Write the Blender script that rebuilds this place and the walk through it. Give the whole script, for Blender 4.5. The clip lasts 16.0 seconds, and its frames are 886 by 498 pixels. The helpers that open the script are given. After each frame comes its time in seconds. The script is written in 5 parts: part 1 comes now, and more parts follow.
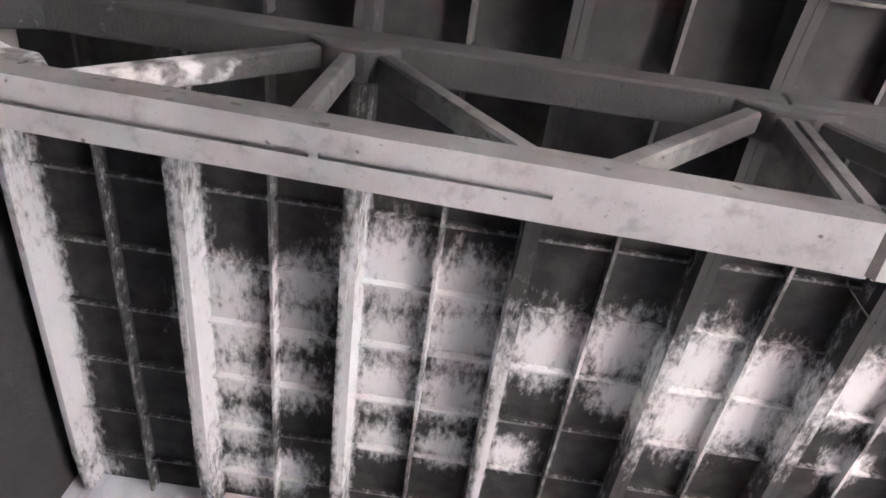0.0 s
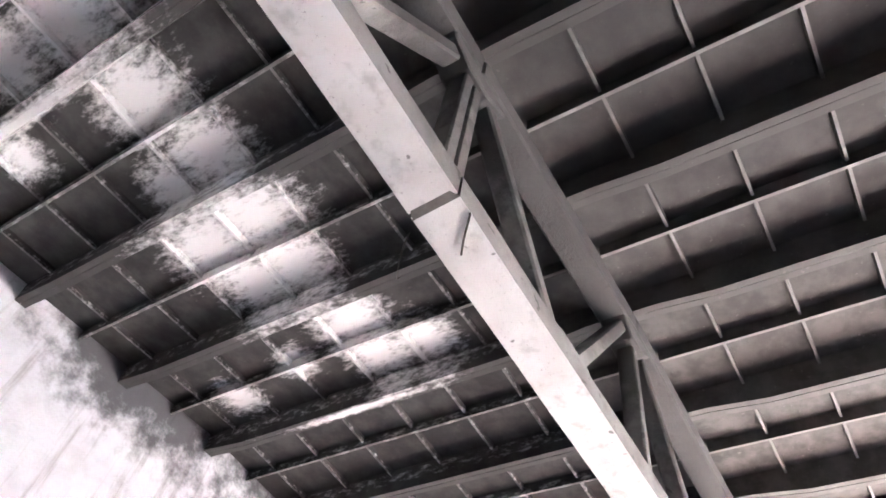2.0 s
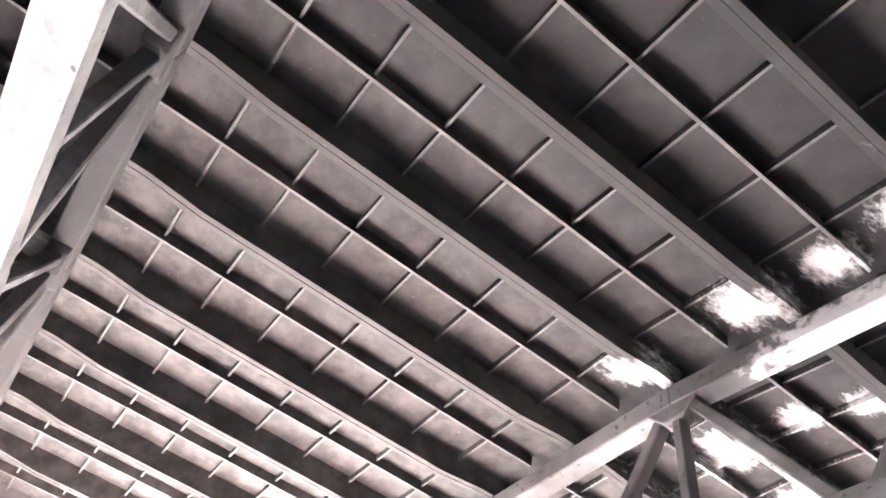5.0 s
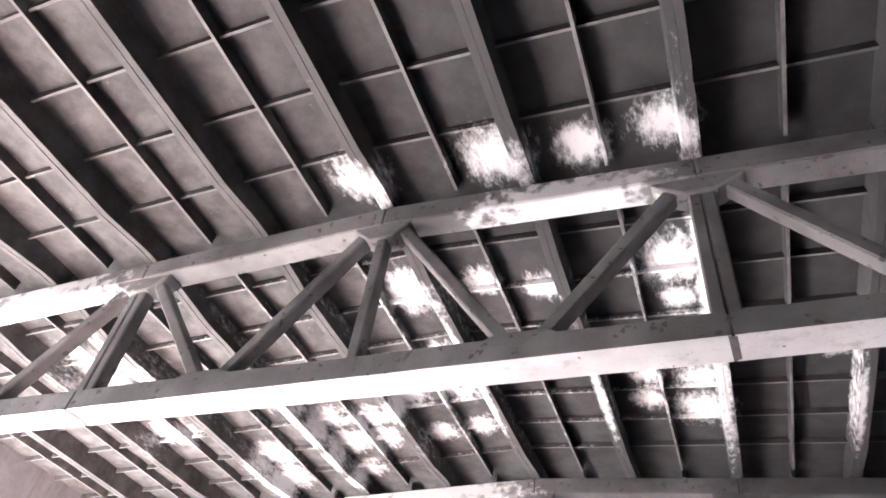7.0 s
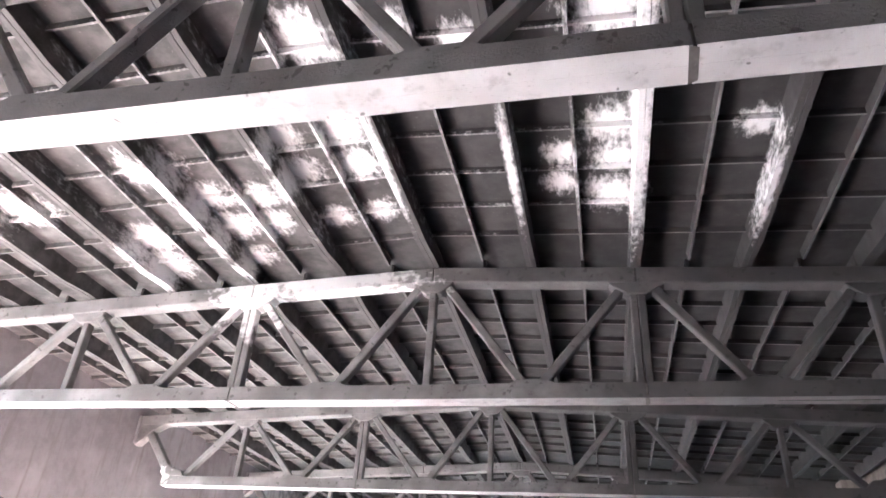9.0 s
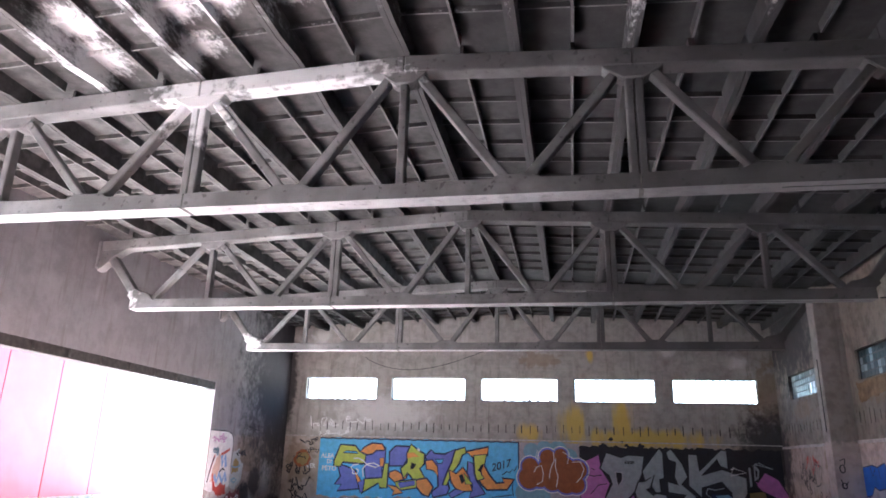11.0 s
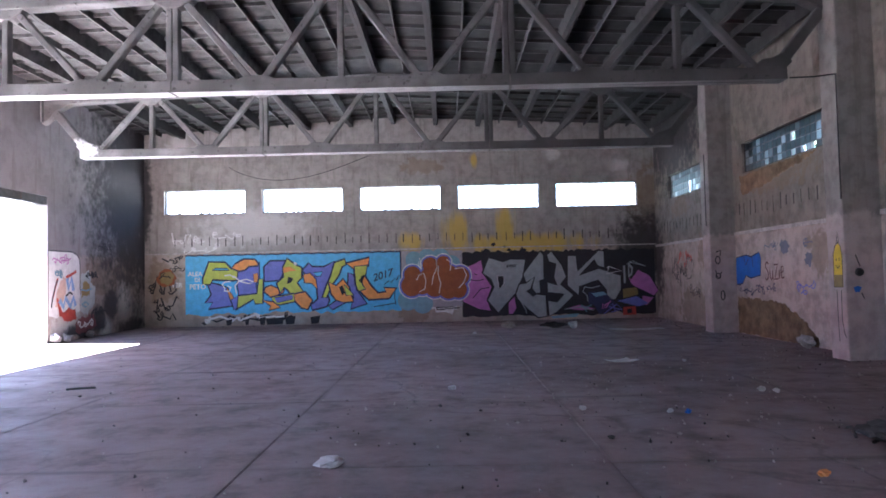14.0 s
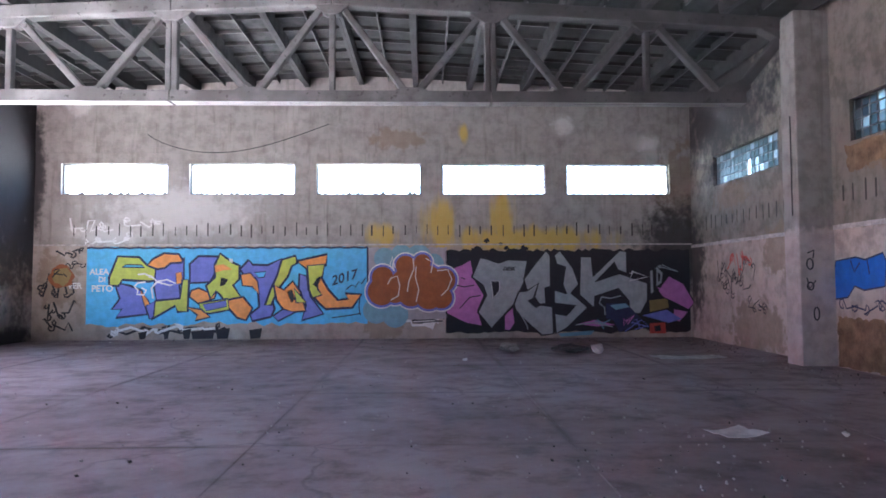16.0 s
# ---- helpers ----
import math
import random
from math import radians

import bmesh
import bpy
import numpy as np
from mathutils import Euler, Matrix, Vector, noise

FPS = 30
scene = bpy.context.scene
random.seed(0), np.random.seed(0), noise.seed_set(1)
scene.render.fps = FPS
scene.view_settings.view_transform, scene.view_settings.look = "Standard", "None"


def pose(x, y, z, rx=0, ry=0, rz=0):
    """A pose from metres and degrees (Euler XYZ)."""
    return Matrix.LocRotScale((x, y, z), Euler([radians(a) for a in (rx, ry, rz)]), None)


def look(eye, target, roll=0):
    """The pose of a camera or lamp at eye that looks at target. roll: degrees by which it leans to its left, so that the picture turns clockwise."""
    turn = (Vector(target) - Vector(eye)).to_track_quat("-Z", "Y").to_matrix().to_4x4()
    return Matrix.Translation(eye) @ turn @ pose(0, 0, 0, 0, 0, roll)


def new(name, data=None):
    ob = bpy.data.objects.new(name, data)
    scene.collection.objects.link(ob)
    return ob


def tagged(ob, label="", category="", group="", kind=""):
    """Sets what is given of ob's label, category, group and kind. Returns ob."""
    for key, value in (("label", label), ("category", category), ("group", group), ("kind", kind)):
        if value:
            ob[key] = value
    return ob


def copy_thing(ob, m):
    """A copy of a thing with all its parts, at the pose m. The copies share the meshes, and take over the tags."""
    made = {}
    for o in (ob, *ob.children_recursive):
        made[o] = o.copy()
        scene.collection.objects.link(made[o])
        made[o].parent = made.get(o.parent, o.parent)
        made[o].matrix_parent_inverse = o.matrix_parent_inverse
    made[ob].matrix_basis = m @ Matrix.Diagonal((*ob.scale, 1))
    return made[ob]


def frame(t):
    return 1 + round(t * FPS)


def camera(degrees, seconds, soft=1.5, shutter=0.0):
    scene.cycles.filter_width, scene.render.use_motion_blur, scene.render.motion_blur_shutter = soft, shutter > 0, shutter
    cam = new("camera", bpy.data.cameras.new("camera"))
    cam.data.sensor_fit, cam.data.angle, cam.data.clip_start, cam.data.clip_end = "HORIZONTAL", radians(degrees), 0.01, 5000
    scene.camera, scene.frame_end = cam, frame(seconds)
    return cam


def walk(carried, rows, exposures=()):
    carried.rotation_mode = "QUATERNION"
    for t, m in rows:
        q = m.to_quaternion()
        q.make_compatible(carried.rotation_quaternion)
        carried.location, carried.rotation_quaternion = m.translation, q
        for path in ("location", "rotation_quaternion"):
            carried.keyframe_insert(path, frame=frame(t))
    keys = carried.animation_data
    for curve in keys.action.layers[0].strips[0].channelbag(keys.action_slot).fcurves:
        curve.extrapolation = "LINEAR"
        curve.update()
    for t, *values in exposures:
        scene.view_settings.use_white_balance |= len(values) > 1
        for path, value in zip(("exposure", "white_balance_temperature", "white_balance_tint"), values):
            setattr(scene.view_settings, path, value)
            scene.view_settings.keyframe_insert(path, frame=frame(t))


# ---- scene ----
# ---- camera ----
cam = camera(66.2, 16.0, 1.7)
PATH = [
    (0, (4.926, -28.46, 1.91), (5.023, -29.548, 3.585), 14.4),
    (0.5, (4.867, -28.463, 1.901), (4.7, -29.571, 3.558), 12.2),
    (1, (4.769, -28.48, 1.904), (4.302, -29.569, 3.516), 11.5),
    (1.5, (4.671, -28.529, 1.892), (3.921, -29.465, 3.493), 10.0),
    (2, (4.46, -28.593, 1.897), (3.55, -29.39, 3.49), 12.6),
    (2.5, (4.336, -28.643, 1.902), (3.282, -29.263, 3.485), 10.6),
    (3, (4.188, -28.676, 1.895), (3.025, -29.12, 3.46), 9.9),
    (3.5, (4.034, -28.658, 1.925), (2.855, -28.936, 3.516), 12.5),
    (4, (3.936, -28.718, 1.947), (2.731, -28.785, 3.543), 14.5),
    (4.5, (3.785, -28.828, 1.96), (2.588, -28.559, 3.539), 13.0),
    (4.7, (3.701, -28.821, 1.945), (2.517, -28.436, 3.51), 13.7),
    (6.8, (2.884, -28.242, 1.932), (2.16, -27.016, 3.336), 11.4),
    (7, (2.772, -28.165, 1.934), (2.118, -26.877, 3.317), 9.6),
    (7.5, (2.576, -27.979, 1.909), (2.072, -26.557, 3.221), 8.0),
    (8, (2.471, -27.689, 1.896), (2.021, -26.167, 3.113), 5.2),
    (8.5, (2.402, -27.41, 1.883), (1.935, -25.825, 3.009), 4.9),
    (9, (2.361, -27.037, 1.9), (1.941, -25.37, 2.922), 4.2),
    (9.2, (2.324, -26.906, 1.91), (1.921, -25.209, 2.888), 3.5),
    (11.5, (2.084, -25.704, 1.697), (1.756, -23.795, 2.195), 1.5),
    (12.5, (2.0, -25.171, 1.635), (1.799, -23.204, 1.933), 0.4),
    (13, (1.877, -24.851, 1.617), (1.757, -22.864, 1.812), -0.5),
    (13.5, (1.859, -24.554, 1.587), (1.802, -22.559, 1.714), -0.9),
    (14, (1.823, -24.0, 1.56), (1.811, -22.001, 1.643), -1.2),
    (14.5, (1.76, -23.05, 1.553), (1.79, -21.051, 1.616), -1.5),
    (15, (1.74, -21.65, 1.55), (1.809, -19.66, 1.608), -1.1),
    (15.5, (1.74, -20.2, 1.55), (1.777, -18.21, 1.618), -0.6),
    (16, (1.74, -18.75, 1.55), (1.794, -16.76, 1.646), -0.2),
]
EXPOSURE = [(0, 6.78, 6000, 5), (2, 7.0, 6000, 6), (4.7, 7.1, 6000, 7.5), (6.8, 6.55, 5900, 7.5), (9.2, 6.15, 5780, 8.5), (11.3, 5.52, 5600, 10.5), (12.5, 5.47, 5400, 11.5), (13.5, 5.55, 5370, 11.5), (14, 5.65, 5350, 11.5), (15, 5.8, 5350, 11.5), (16, 6.1, 5380, 10)]
walk(cam, [(t, look(eye, target, roll)) for t, eye, target, roll in PATH], EXPOSURE)

# ---- sky and sun ----
world = bpy.data.worlds.new("sky")
scene.world = world
world.use_nodes = True
sky = world.node_tree.nodes.new("ShaderNodeTexSky")
sky.sky_type, sky.sun_disc = "NISHITA", False
SUN_WAY = Vector((0.95, -0.16, -1.15)).normalized()
sky.sun_elevation = math.asin(-SUN_WAY.z)
sky.sun_rotation = math.atan2(-SUN_WAY.x, -SUN_WAY.y)
world.node_tree.links.new(sky.outputs[0], world.node_tree.nodes["Background"].inputs[0])
world.node_tree.nodes["Background"].inputs[1].default_value = 0.05
sun = new("sun", bpy.data.lights.new("sun", "SUN"))
sun.data.energy, sun.data.angle, sun.data.color = 5.0, radians(0.5), (1.0, 0.97, 0.93)
sun.matrix_world = look((0, 0, 30), Vector((0, 0, 30)) + SUN_WAY)


# ---- materials ----
class Nodes:
    """Short hand for a node material on object coordinates."""

    def __init__(self, name, rough=0.9, metal=0.0):
        self.m = bpy.data.materials.new(name)
        self.m.use_nodes = True
        self.t = self.m.node_tree
        self.b = self.t.nodes["Principled BSDF"]
        self.b.inputs["Roughness"].default_value = rough
        self.b.inputs["Metallic"].default_value = metal
        self.p = self.t.nodes.new("ShaderNodeTexCoord").outputs["Object"]

    def put(self, socket, v):
        if isinstance(v, bpy.types.NodeSocket):
            self.t.links.new(v, socket)
        elif isinstance(v, (tuple, list)) and len(v) == 3 and socket.type == "RGBA":
            socket.default_value = (*v, 1)
        else:
            socket.default_value = v

    def math(self, op, a, b=0.0, clamp=False):
        n = self.t.nodes.new("ShaderNodeMath")
        n.operation, n.use_clamp = op, clamp
        self.put(n.inputs[0], a), self.put(n.inputs[1], b)
        return n.outputs[0]

    def scaled(self, v):
        n = self.t.nodes.new("ShaderNodeVectorMath")
        n.operation = "MULTIPLY"
        self.put(n.inputs[0], self.p), self.put(n.inputs[1], v)
        return n.outputs[0]

    def noise(self, scale, detail=4.0, rough=0.55, at=None, distort=0.0):
        n = self.t.nodes.new("ShaderNodeTexNoise")
        self.put(n.inputs["Vector"], at or self.p)
        n.inputs["Scale"].default_value, n.inputs["Detail"].default_value = scale, detail
        n.inputs["Roughness"].default_value, n.inputs["Distortion"].default_value = rough, distort
        return n.outputs["Fac"]

    def ramp(self, v, lo, hi, out0=0.0, out1=1.0):
        n = self.t.nodes.new("ShaderNodeMapRange")
        n.interpolation_type = "SMOOTHSTEP"
        for i, x in enumerate((v, lo, hi, out0, out1)):
            self.put(n.inputs[i], x)
        return n.outputs[0]

    def mix(self, fac, a, b, kind="MIX"):
        n = self.t.nodes.new("ShaderNodeMix")
        n.data_type, n.blend_type = "RGBA", kind
        self.put(n.inputs[0], fac), self.put(n.inputs[6], a), self.put(n.inputs[7], b)
        return n.outputs[2]

    def axis(self, i):
        n = self.t.nodes.new("ShaderNodeSeparateXYZ")
        self.put(n.inputs[0], self.p)
        return n.outputs[i]

    def spot(self, c, r, stretch=(1, 1, 1)):
        """How near a place is to a centre: 1 there, 0 at the radius, below that beyond it."""
        n = self.t.nodes.new("ShaderNodeVectorMath")
        n.operation = "SUBTRACT"
        self.put(n.inputs[0], self.p), self.put(n.inputs[1], c)
        s = self.t.nodes.new("ShaderNodeVectorMath")
        s.operation = "MULTIPLY"
        self.put(s.inputs[0], n.outputs[0]), self.put(s.inputs[1], tuple(k / r for k in stretch))
        d = self.t.nodes.new("ShaderNodeVectorMath")
        d.operation = "LENGTH"
        self.put(d.inputs[0], s.outputs[0])
        return self.math("SUBTRACT", 1.0, d.outputs["Value"])

    def most(self, values):
        out = values[0]
        for v in values[1:]:
            out = self.math("MAXIMUM", out, v)
        return out

    def random(self):
        return self.t.nodes.new("ShaderNodeObjectInfo").outputs["Random"]

    def done(self, color, bump=None, strength=0.4, distance=0.01, rough=None):
        self.put(self.b.inputs["Base Color"], color)
        if rough is not None:
            self.put(self.b.inputs["Roughness"], rough)
        if bump is not None:
            n = self.t.nodes.new("ShaderNodeBump")
            n.inputs["Strength"].default_value, n.inputs["Distance"].default_value = strength, distance
            self.put(n.inputs["Height"], bump)
            self.t.links.new(n.outputs[0], self.b.inputs["Normal"])
        return self.m


def plain(name, col, rough=0.8, metal=0.0, vary=0.35, scale=9.0):
    k = Nodes(name, rough, metal)
    n = k.noise(scale, 5)
    c = k.mix(k.ramp(n, 0.3, 0.75), tuple(v * (1 - vary) for v in col), tuple(min(1, v * (1 + vary * 0.5)) for v in col))
    return k.done(c, k.noise(60, 3), 0.25, 0.004)


LIMED_AND_LIT = (((-3, -18, 6.6), 0.75, (1, 1, 1)), ((-1.6, -18, 6.85), 1.5, (1, 1, 4)), ((-4.5, -24, 6.6), 1.3, (1, 1, 4)), ((1.8, -24, 6.7), 1.0, (1, 1, 4)),
         ((-7.8, -6, 5.1), 0.5, (1, 1, 1)), ((-7.9, -12, 5.1), 0.3, (1, 1, 1)), ((7.6, -30, 5.7), 0.9, (1, 1, 1.6)))


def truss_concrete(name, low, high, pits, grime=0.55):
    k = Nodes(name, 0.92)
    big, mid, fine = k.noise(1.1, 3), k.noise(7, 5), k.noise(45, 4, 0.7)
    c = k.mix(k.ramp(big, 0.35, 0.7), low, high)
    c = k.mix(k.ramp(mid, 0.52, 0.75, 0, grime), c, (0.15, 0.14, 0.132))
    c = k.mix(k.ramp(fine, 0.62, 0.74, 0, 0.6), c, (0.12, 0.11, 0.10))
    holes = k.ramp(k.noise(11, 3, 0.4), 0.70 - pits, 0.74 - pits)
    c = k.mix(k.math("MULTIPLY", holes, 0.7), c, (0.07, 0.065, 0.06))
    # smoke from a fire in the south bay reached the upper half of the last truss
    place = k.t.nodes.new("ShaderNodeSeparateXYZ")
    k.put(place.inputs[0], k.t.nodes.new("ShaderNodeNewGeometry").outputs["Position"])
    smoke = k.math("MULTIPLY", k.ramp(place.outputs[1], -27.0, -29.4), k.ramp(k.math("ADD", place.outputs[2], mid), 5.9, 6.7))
    # towards the east: soot, and the fall-off of daylight painted into the colour
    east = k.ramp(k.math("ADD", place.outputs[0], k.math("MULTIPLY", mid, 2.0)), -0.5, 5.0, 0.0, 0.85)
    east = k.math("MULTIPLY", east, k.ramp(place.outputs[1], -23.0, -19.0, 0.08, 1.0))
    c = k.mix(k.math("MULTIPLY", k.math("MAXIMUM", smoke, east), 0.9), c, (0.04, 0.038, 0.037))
    # lime splashed on some nodes; brightly lit soffits and ends painted white with it
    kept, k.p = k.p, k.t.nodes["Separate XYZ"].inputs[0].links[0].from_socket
    near = k.most([k.spot(p, r, w) for p, r, w in LIMED_AND_LIT])
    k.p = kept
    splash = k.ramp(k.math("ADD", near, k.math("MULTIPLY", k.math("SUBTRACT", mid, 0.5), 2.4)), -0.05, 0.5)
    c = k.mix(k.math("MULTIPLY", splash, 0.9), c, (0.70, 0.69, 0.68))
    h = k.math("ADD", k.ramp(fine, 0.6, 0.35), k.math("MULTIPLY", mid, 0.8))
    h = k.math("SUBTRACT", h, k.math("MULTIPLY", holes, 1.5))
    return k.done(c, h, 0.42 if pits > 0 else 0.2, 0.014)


WHITE_SPOTS = ((9.2, -32.6, .35), (7.23, -32.55, .4), (6.5, -32.4, .4), (7.25, -33.0, .55), (6.57, -32.95, .4), (7.2, -33.75, .42), (6.6, -33.75, .42), (7.19, -34.55, .4),
               (7.15, -35.3, .4), (6.65, -35.2, .4), (5.67, -32.1, .6), (5.0, -32.2, .5), (5.66, -32.9, .42), (4.92, -32.8, .55), (5.63, -33.6, .5), (4.93, -33.6, .45),
               (5.6, -34.4, .35), (4.89, -34.4, .35), (4.08, -32.75, .55), (3.39, -32.6, .5), (4.2, -34.3, .3), (2.62, -32.7, .62), (1.95, -32.75, .52), (2.5, -33.4, .6),
               (1.95, -33.3, .5), (1.05, -32.7, .52), (.45, -32.7, .45), (.45, -32.1, .42), (.74, -33.7, .3), (.53, -34.8, .35), (9.0, -35.6, .35), (3.24, -33.2, .35))
WHITE_SPOTS_NORTH = ((2.06, -24.3, .33), (2.83, -24.4, .33), (1.23, -24.35, .45), (-.2, -24.4, .4), (2.66, -22.6, .52), (2.67, -21.95, .25), (.52, -22.6, .3), (1.2, -22.4, .3),
                     (-.4, -22.6, .5), (-.5, -21.2, .45), (-1.25, -21.2, .35), (-1.3, -20.5, .4), (-.5, -20.5, .42), (2.67, -21.0, .42), (2.74, -20.4, .38), (2.7, -19.65, .48),
                     (2.05, -19.9, .3), (2.1, -20.5, .3), (-2.8, -20.2, .42), (-2.1, -20.1, .4), (-2.74, -19.45, .45), (-2.15, -19.45, .42), (-1.15, -19.4, .33), (-.5, -19.45, .33),
                     (-2.8, -18.6, .4), (-3.2, -20.95, .55), (4.25, -20.9, .3), (-4.2, -19.35, .5), (-5.2, -22.3, .8), (-5.5, -20.4, .5), (-4.4, -18.6, .6))


# lime on ribs, drawn out to paint in light from the west too
WHITE_RIBS = ((8.93, -33.4, 3.2), (7.46, -33.2, 3.0), (5.96, -33.3, 2.8), (4.46, -34.0, 2.0), (0.0, -33.2, 1.2), (2.96, -21.6, 3.0), (4.46, -20.0, 1.2), (1.5, -20.6, 1.4), (-0.04, -21.0, 1.6))


def slab_concrete():
    k = Nodes("sooty ribbed slab concrete with painted shade", 0.93)
    big, mid = k.noise(0.5, 3), k.noise(3.5, 6, 0.6)
    brush = k.noise(4.0, 8, 0.72, k.scaled((3.4, 1.5, 3.4)))
    fine = k.noise(40, 3)
    c = k.mix(k.ramp(mid, 0.32, 0.72), (0.05, 0.047, 0.045), (0.115, 0.11, 0.104))
    c = k.mix(k.ramp(k.noise(16, 4, 0.7), 0.64, 0.74, 0, 0.35), c, (0.36, 0.35, 0.33))
    # soot from old fires (south bay, north-west corner); fading light painted on east side
    south = k.ramp(k.math("ADD", k.axis(1), k.math("MULTIPLY", brush, 1.4)), -28.9, -29.6)
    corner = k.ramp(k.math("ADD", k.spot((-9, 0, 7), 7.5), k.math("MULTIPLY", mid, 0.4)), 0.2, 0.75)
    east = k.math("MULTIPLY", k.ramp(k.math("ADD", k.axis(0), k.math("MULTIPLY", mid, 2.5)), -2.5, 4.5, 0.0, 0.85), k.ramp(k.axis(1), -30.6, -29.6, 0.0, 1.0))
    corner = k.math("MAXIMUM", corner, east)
    # mask of real soot and painted east shade together
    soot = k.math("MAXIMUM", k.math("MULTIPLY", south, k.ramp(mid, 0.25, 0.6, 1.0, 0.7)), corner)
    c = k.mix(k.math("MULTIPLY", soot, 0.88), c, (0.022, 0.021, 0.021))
    near = k.most([k.spot((x, y, 7.2), r * 1.2, (1, 1, 0.4)) for x, y, r in WHITE_SPOTS]
                  + [k.spot((x, y, 7.2), r * 1.0, (1, 1, 0.4)) for x, y, r in WHITE_SPOTS_NORTH]
                  + [k.spot((x, y, 7.1), r, (20, 1, 1)) for x, y, r in WHITE_RIBS])
    # lime is carried further out on ribs than fields, painting in caught light
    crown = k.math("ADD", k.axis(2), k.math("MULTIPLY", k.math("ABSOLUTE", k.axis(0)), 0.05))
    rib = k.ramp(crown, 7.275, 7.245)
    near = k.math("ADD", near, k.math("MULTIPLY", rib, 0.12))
    # narrow undersides of the ribs: bounced light painted in, paler than the fields
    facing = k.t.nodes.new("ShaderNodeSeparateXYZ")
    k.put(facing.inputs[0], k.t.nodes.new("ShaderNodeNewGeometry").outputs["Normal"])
    lit_underside = k.math("MULTIPLY", rib, k.ramp(k.math("ABSOLUTE", facing.outputs[2]), 0.6, 0.9))
    lit_underside = k.math("MULTIPLY", lit_underside, k.ramp(crown, 7.06, 7.1, 0.22, 1.0))
    c = k.mix(k.math("MULTIPLY", lit_underside, k.ramp(mid, 0.3, 0.65, 0.7, 0.3)), c, (0.24, 0.232, 0.224))
    # caught light painted thinly: all ribs of the south bay, part of the fourth
    rib_light = k.most([k.ramp(k.axis(1), -30.5, -31.5), k.spot((-1, -21, 7.2), 6.0, (1, 1.8, 0))])
    near = k.math("MAXIMUM", near, k.math("SUBTRACT", k.math("MULTIPLY", rib, k.math("MULTIPLY", k.ramp(rib_light, 0.0, 0.4, 0.0, 0.5), k.ramp(crown, 7.06, 7.1))), 0.42))
    lime = k.ramp(k.math("ADD", near, k.math("MULTIPLY", k.math("SUBTRACT", brush, 0.5), 2.0)), 0.0, 0.75)
    c = k.mix(k.math("MULTIPLY", lime, 0.96), c, (0.74, 0.735, 0.73))
    return k.done(c, k.math("ADD", fine, mid), 0.35, 0.006)


def plaster(name, low, high, split, spots=(), soot=(), yellow=False, white=(), mottle=0.75):
    """Old plaster: one colour below a height and another above, with bare brown patches, soot and run stains."""
    k = Nodes(name, 0.93)
    big, mid, fine = k.noise(0.7, 4), k.noise(3.2, 7, 0.65), k.noise(28, 5, 0.65)
    runs = k.noise(1.0, 5, 0.6, k.scaled((6.0, 6.0, 0.5)))
    z = k.axis(2)
    step = k.ramp(k.math("ADD", z, k.math("MULTIPLY", k.math("SUBTRACT", mid, 0.5), 0.35)), split - 0.06, split + 0.06)
    c = k.mix(step, low, high)
    c = k.mix(k.ramp(mid, 0.40, 0.66, 0, mottle), c, k.mix(step, tuple(v * 0.55 for v in low), tuple(v * 0.5 for v in high)))
    c = k.mix(k.ramp(big, 0.55, 0.72, 0, 0.45), c, tuple(min(1.0, v * 1.5) for v in high))
    c = k.mix(k.math("MULTIPLY", k.ramp(runs, 0.52, 0.72), k.math("MULTIPLY", step, 0.45)), c, (0.13, 0.115, 0.095))
    if white:
        w = k.ramp(k.math("ADD", k.most([k.spot(p, r, s) for p, r, s in white]), k.math("MULTIPLY", k.math("SUBTRACT", mid, 0.5), 2.2)), -0.1, 0.7)
        c = k.mix(k.math("MULTIPLY", w, 0.8), c, (0.60, 0.585, 0.56))
    if yellow:
        drip = k.noise(1.1, 4, 0.6, k.scaled((2.6, 1.0, 0.35)))
        band = k.most([k.spot((4.5, 0, 2.72), 2.9, (1, 1, 7)), k.spot((2.15, 0, 3.1), 0.75, (1.3, 1, 0.8)), k.spot((3.9, 0, 3.2), 0.7, (1.6, 1, 0.7)),
                       k.spot((0.6, 0, 2.85), 0.55, (1, 1, 1.3)), k.spot((2.8, 0, 5.7), 0.3, (1.6, 1, 0.8))])
        c = k.mix(k.ramp(k.math("ADD", band, k.math("MULTIPLY", k.math("SUBTRACT", drip, 0.5), 1.8)), -0.05, 0.6, 0, 0.75), c, (0.58, 0.40, 0.045))
    if spots:
        w = k.ramp(k.math("ADD", k.most([k.spot(p, r, s) for p, r, s in spots]), k.math("MULTIPLY", k.math("SUBTRACT", mid, 0.5), 2.6)), 0.0, 0.35)
        c = k.mix(k.math("MULTIPLY", w, 0.6), c, k.mix(fine, (0.17, 0.125, 0.085), (0.33, 0.25, 0.165)))
    if soot:
        w = k.ramp(k.math("ADD", k.most([k.spot(p, r, s) for p, r, s in soot]), k.math("MULTIPLY", k.math("SUBTRACT", mid, 0.5), 1.3)), 0.05, 0.6)
        c = k.mix(k.math("MULTIPLY", w, 0.88), c, (0.03, 0.029, 0.032))
    h = k.math("ADD", k.math("MULTIPLY", mid, 1.4), k.math("MULTIPLY", fine, 0.5))
    return k.done(c, h, 0.55, 0.02)


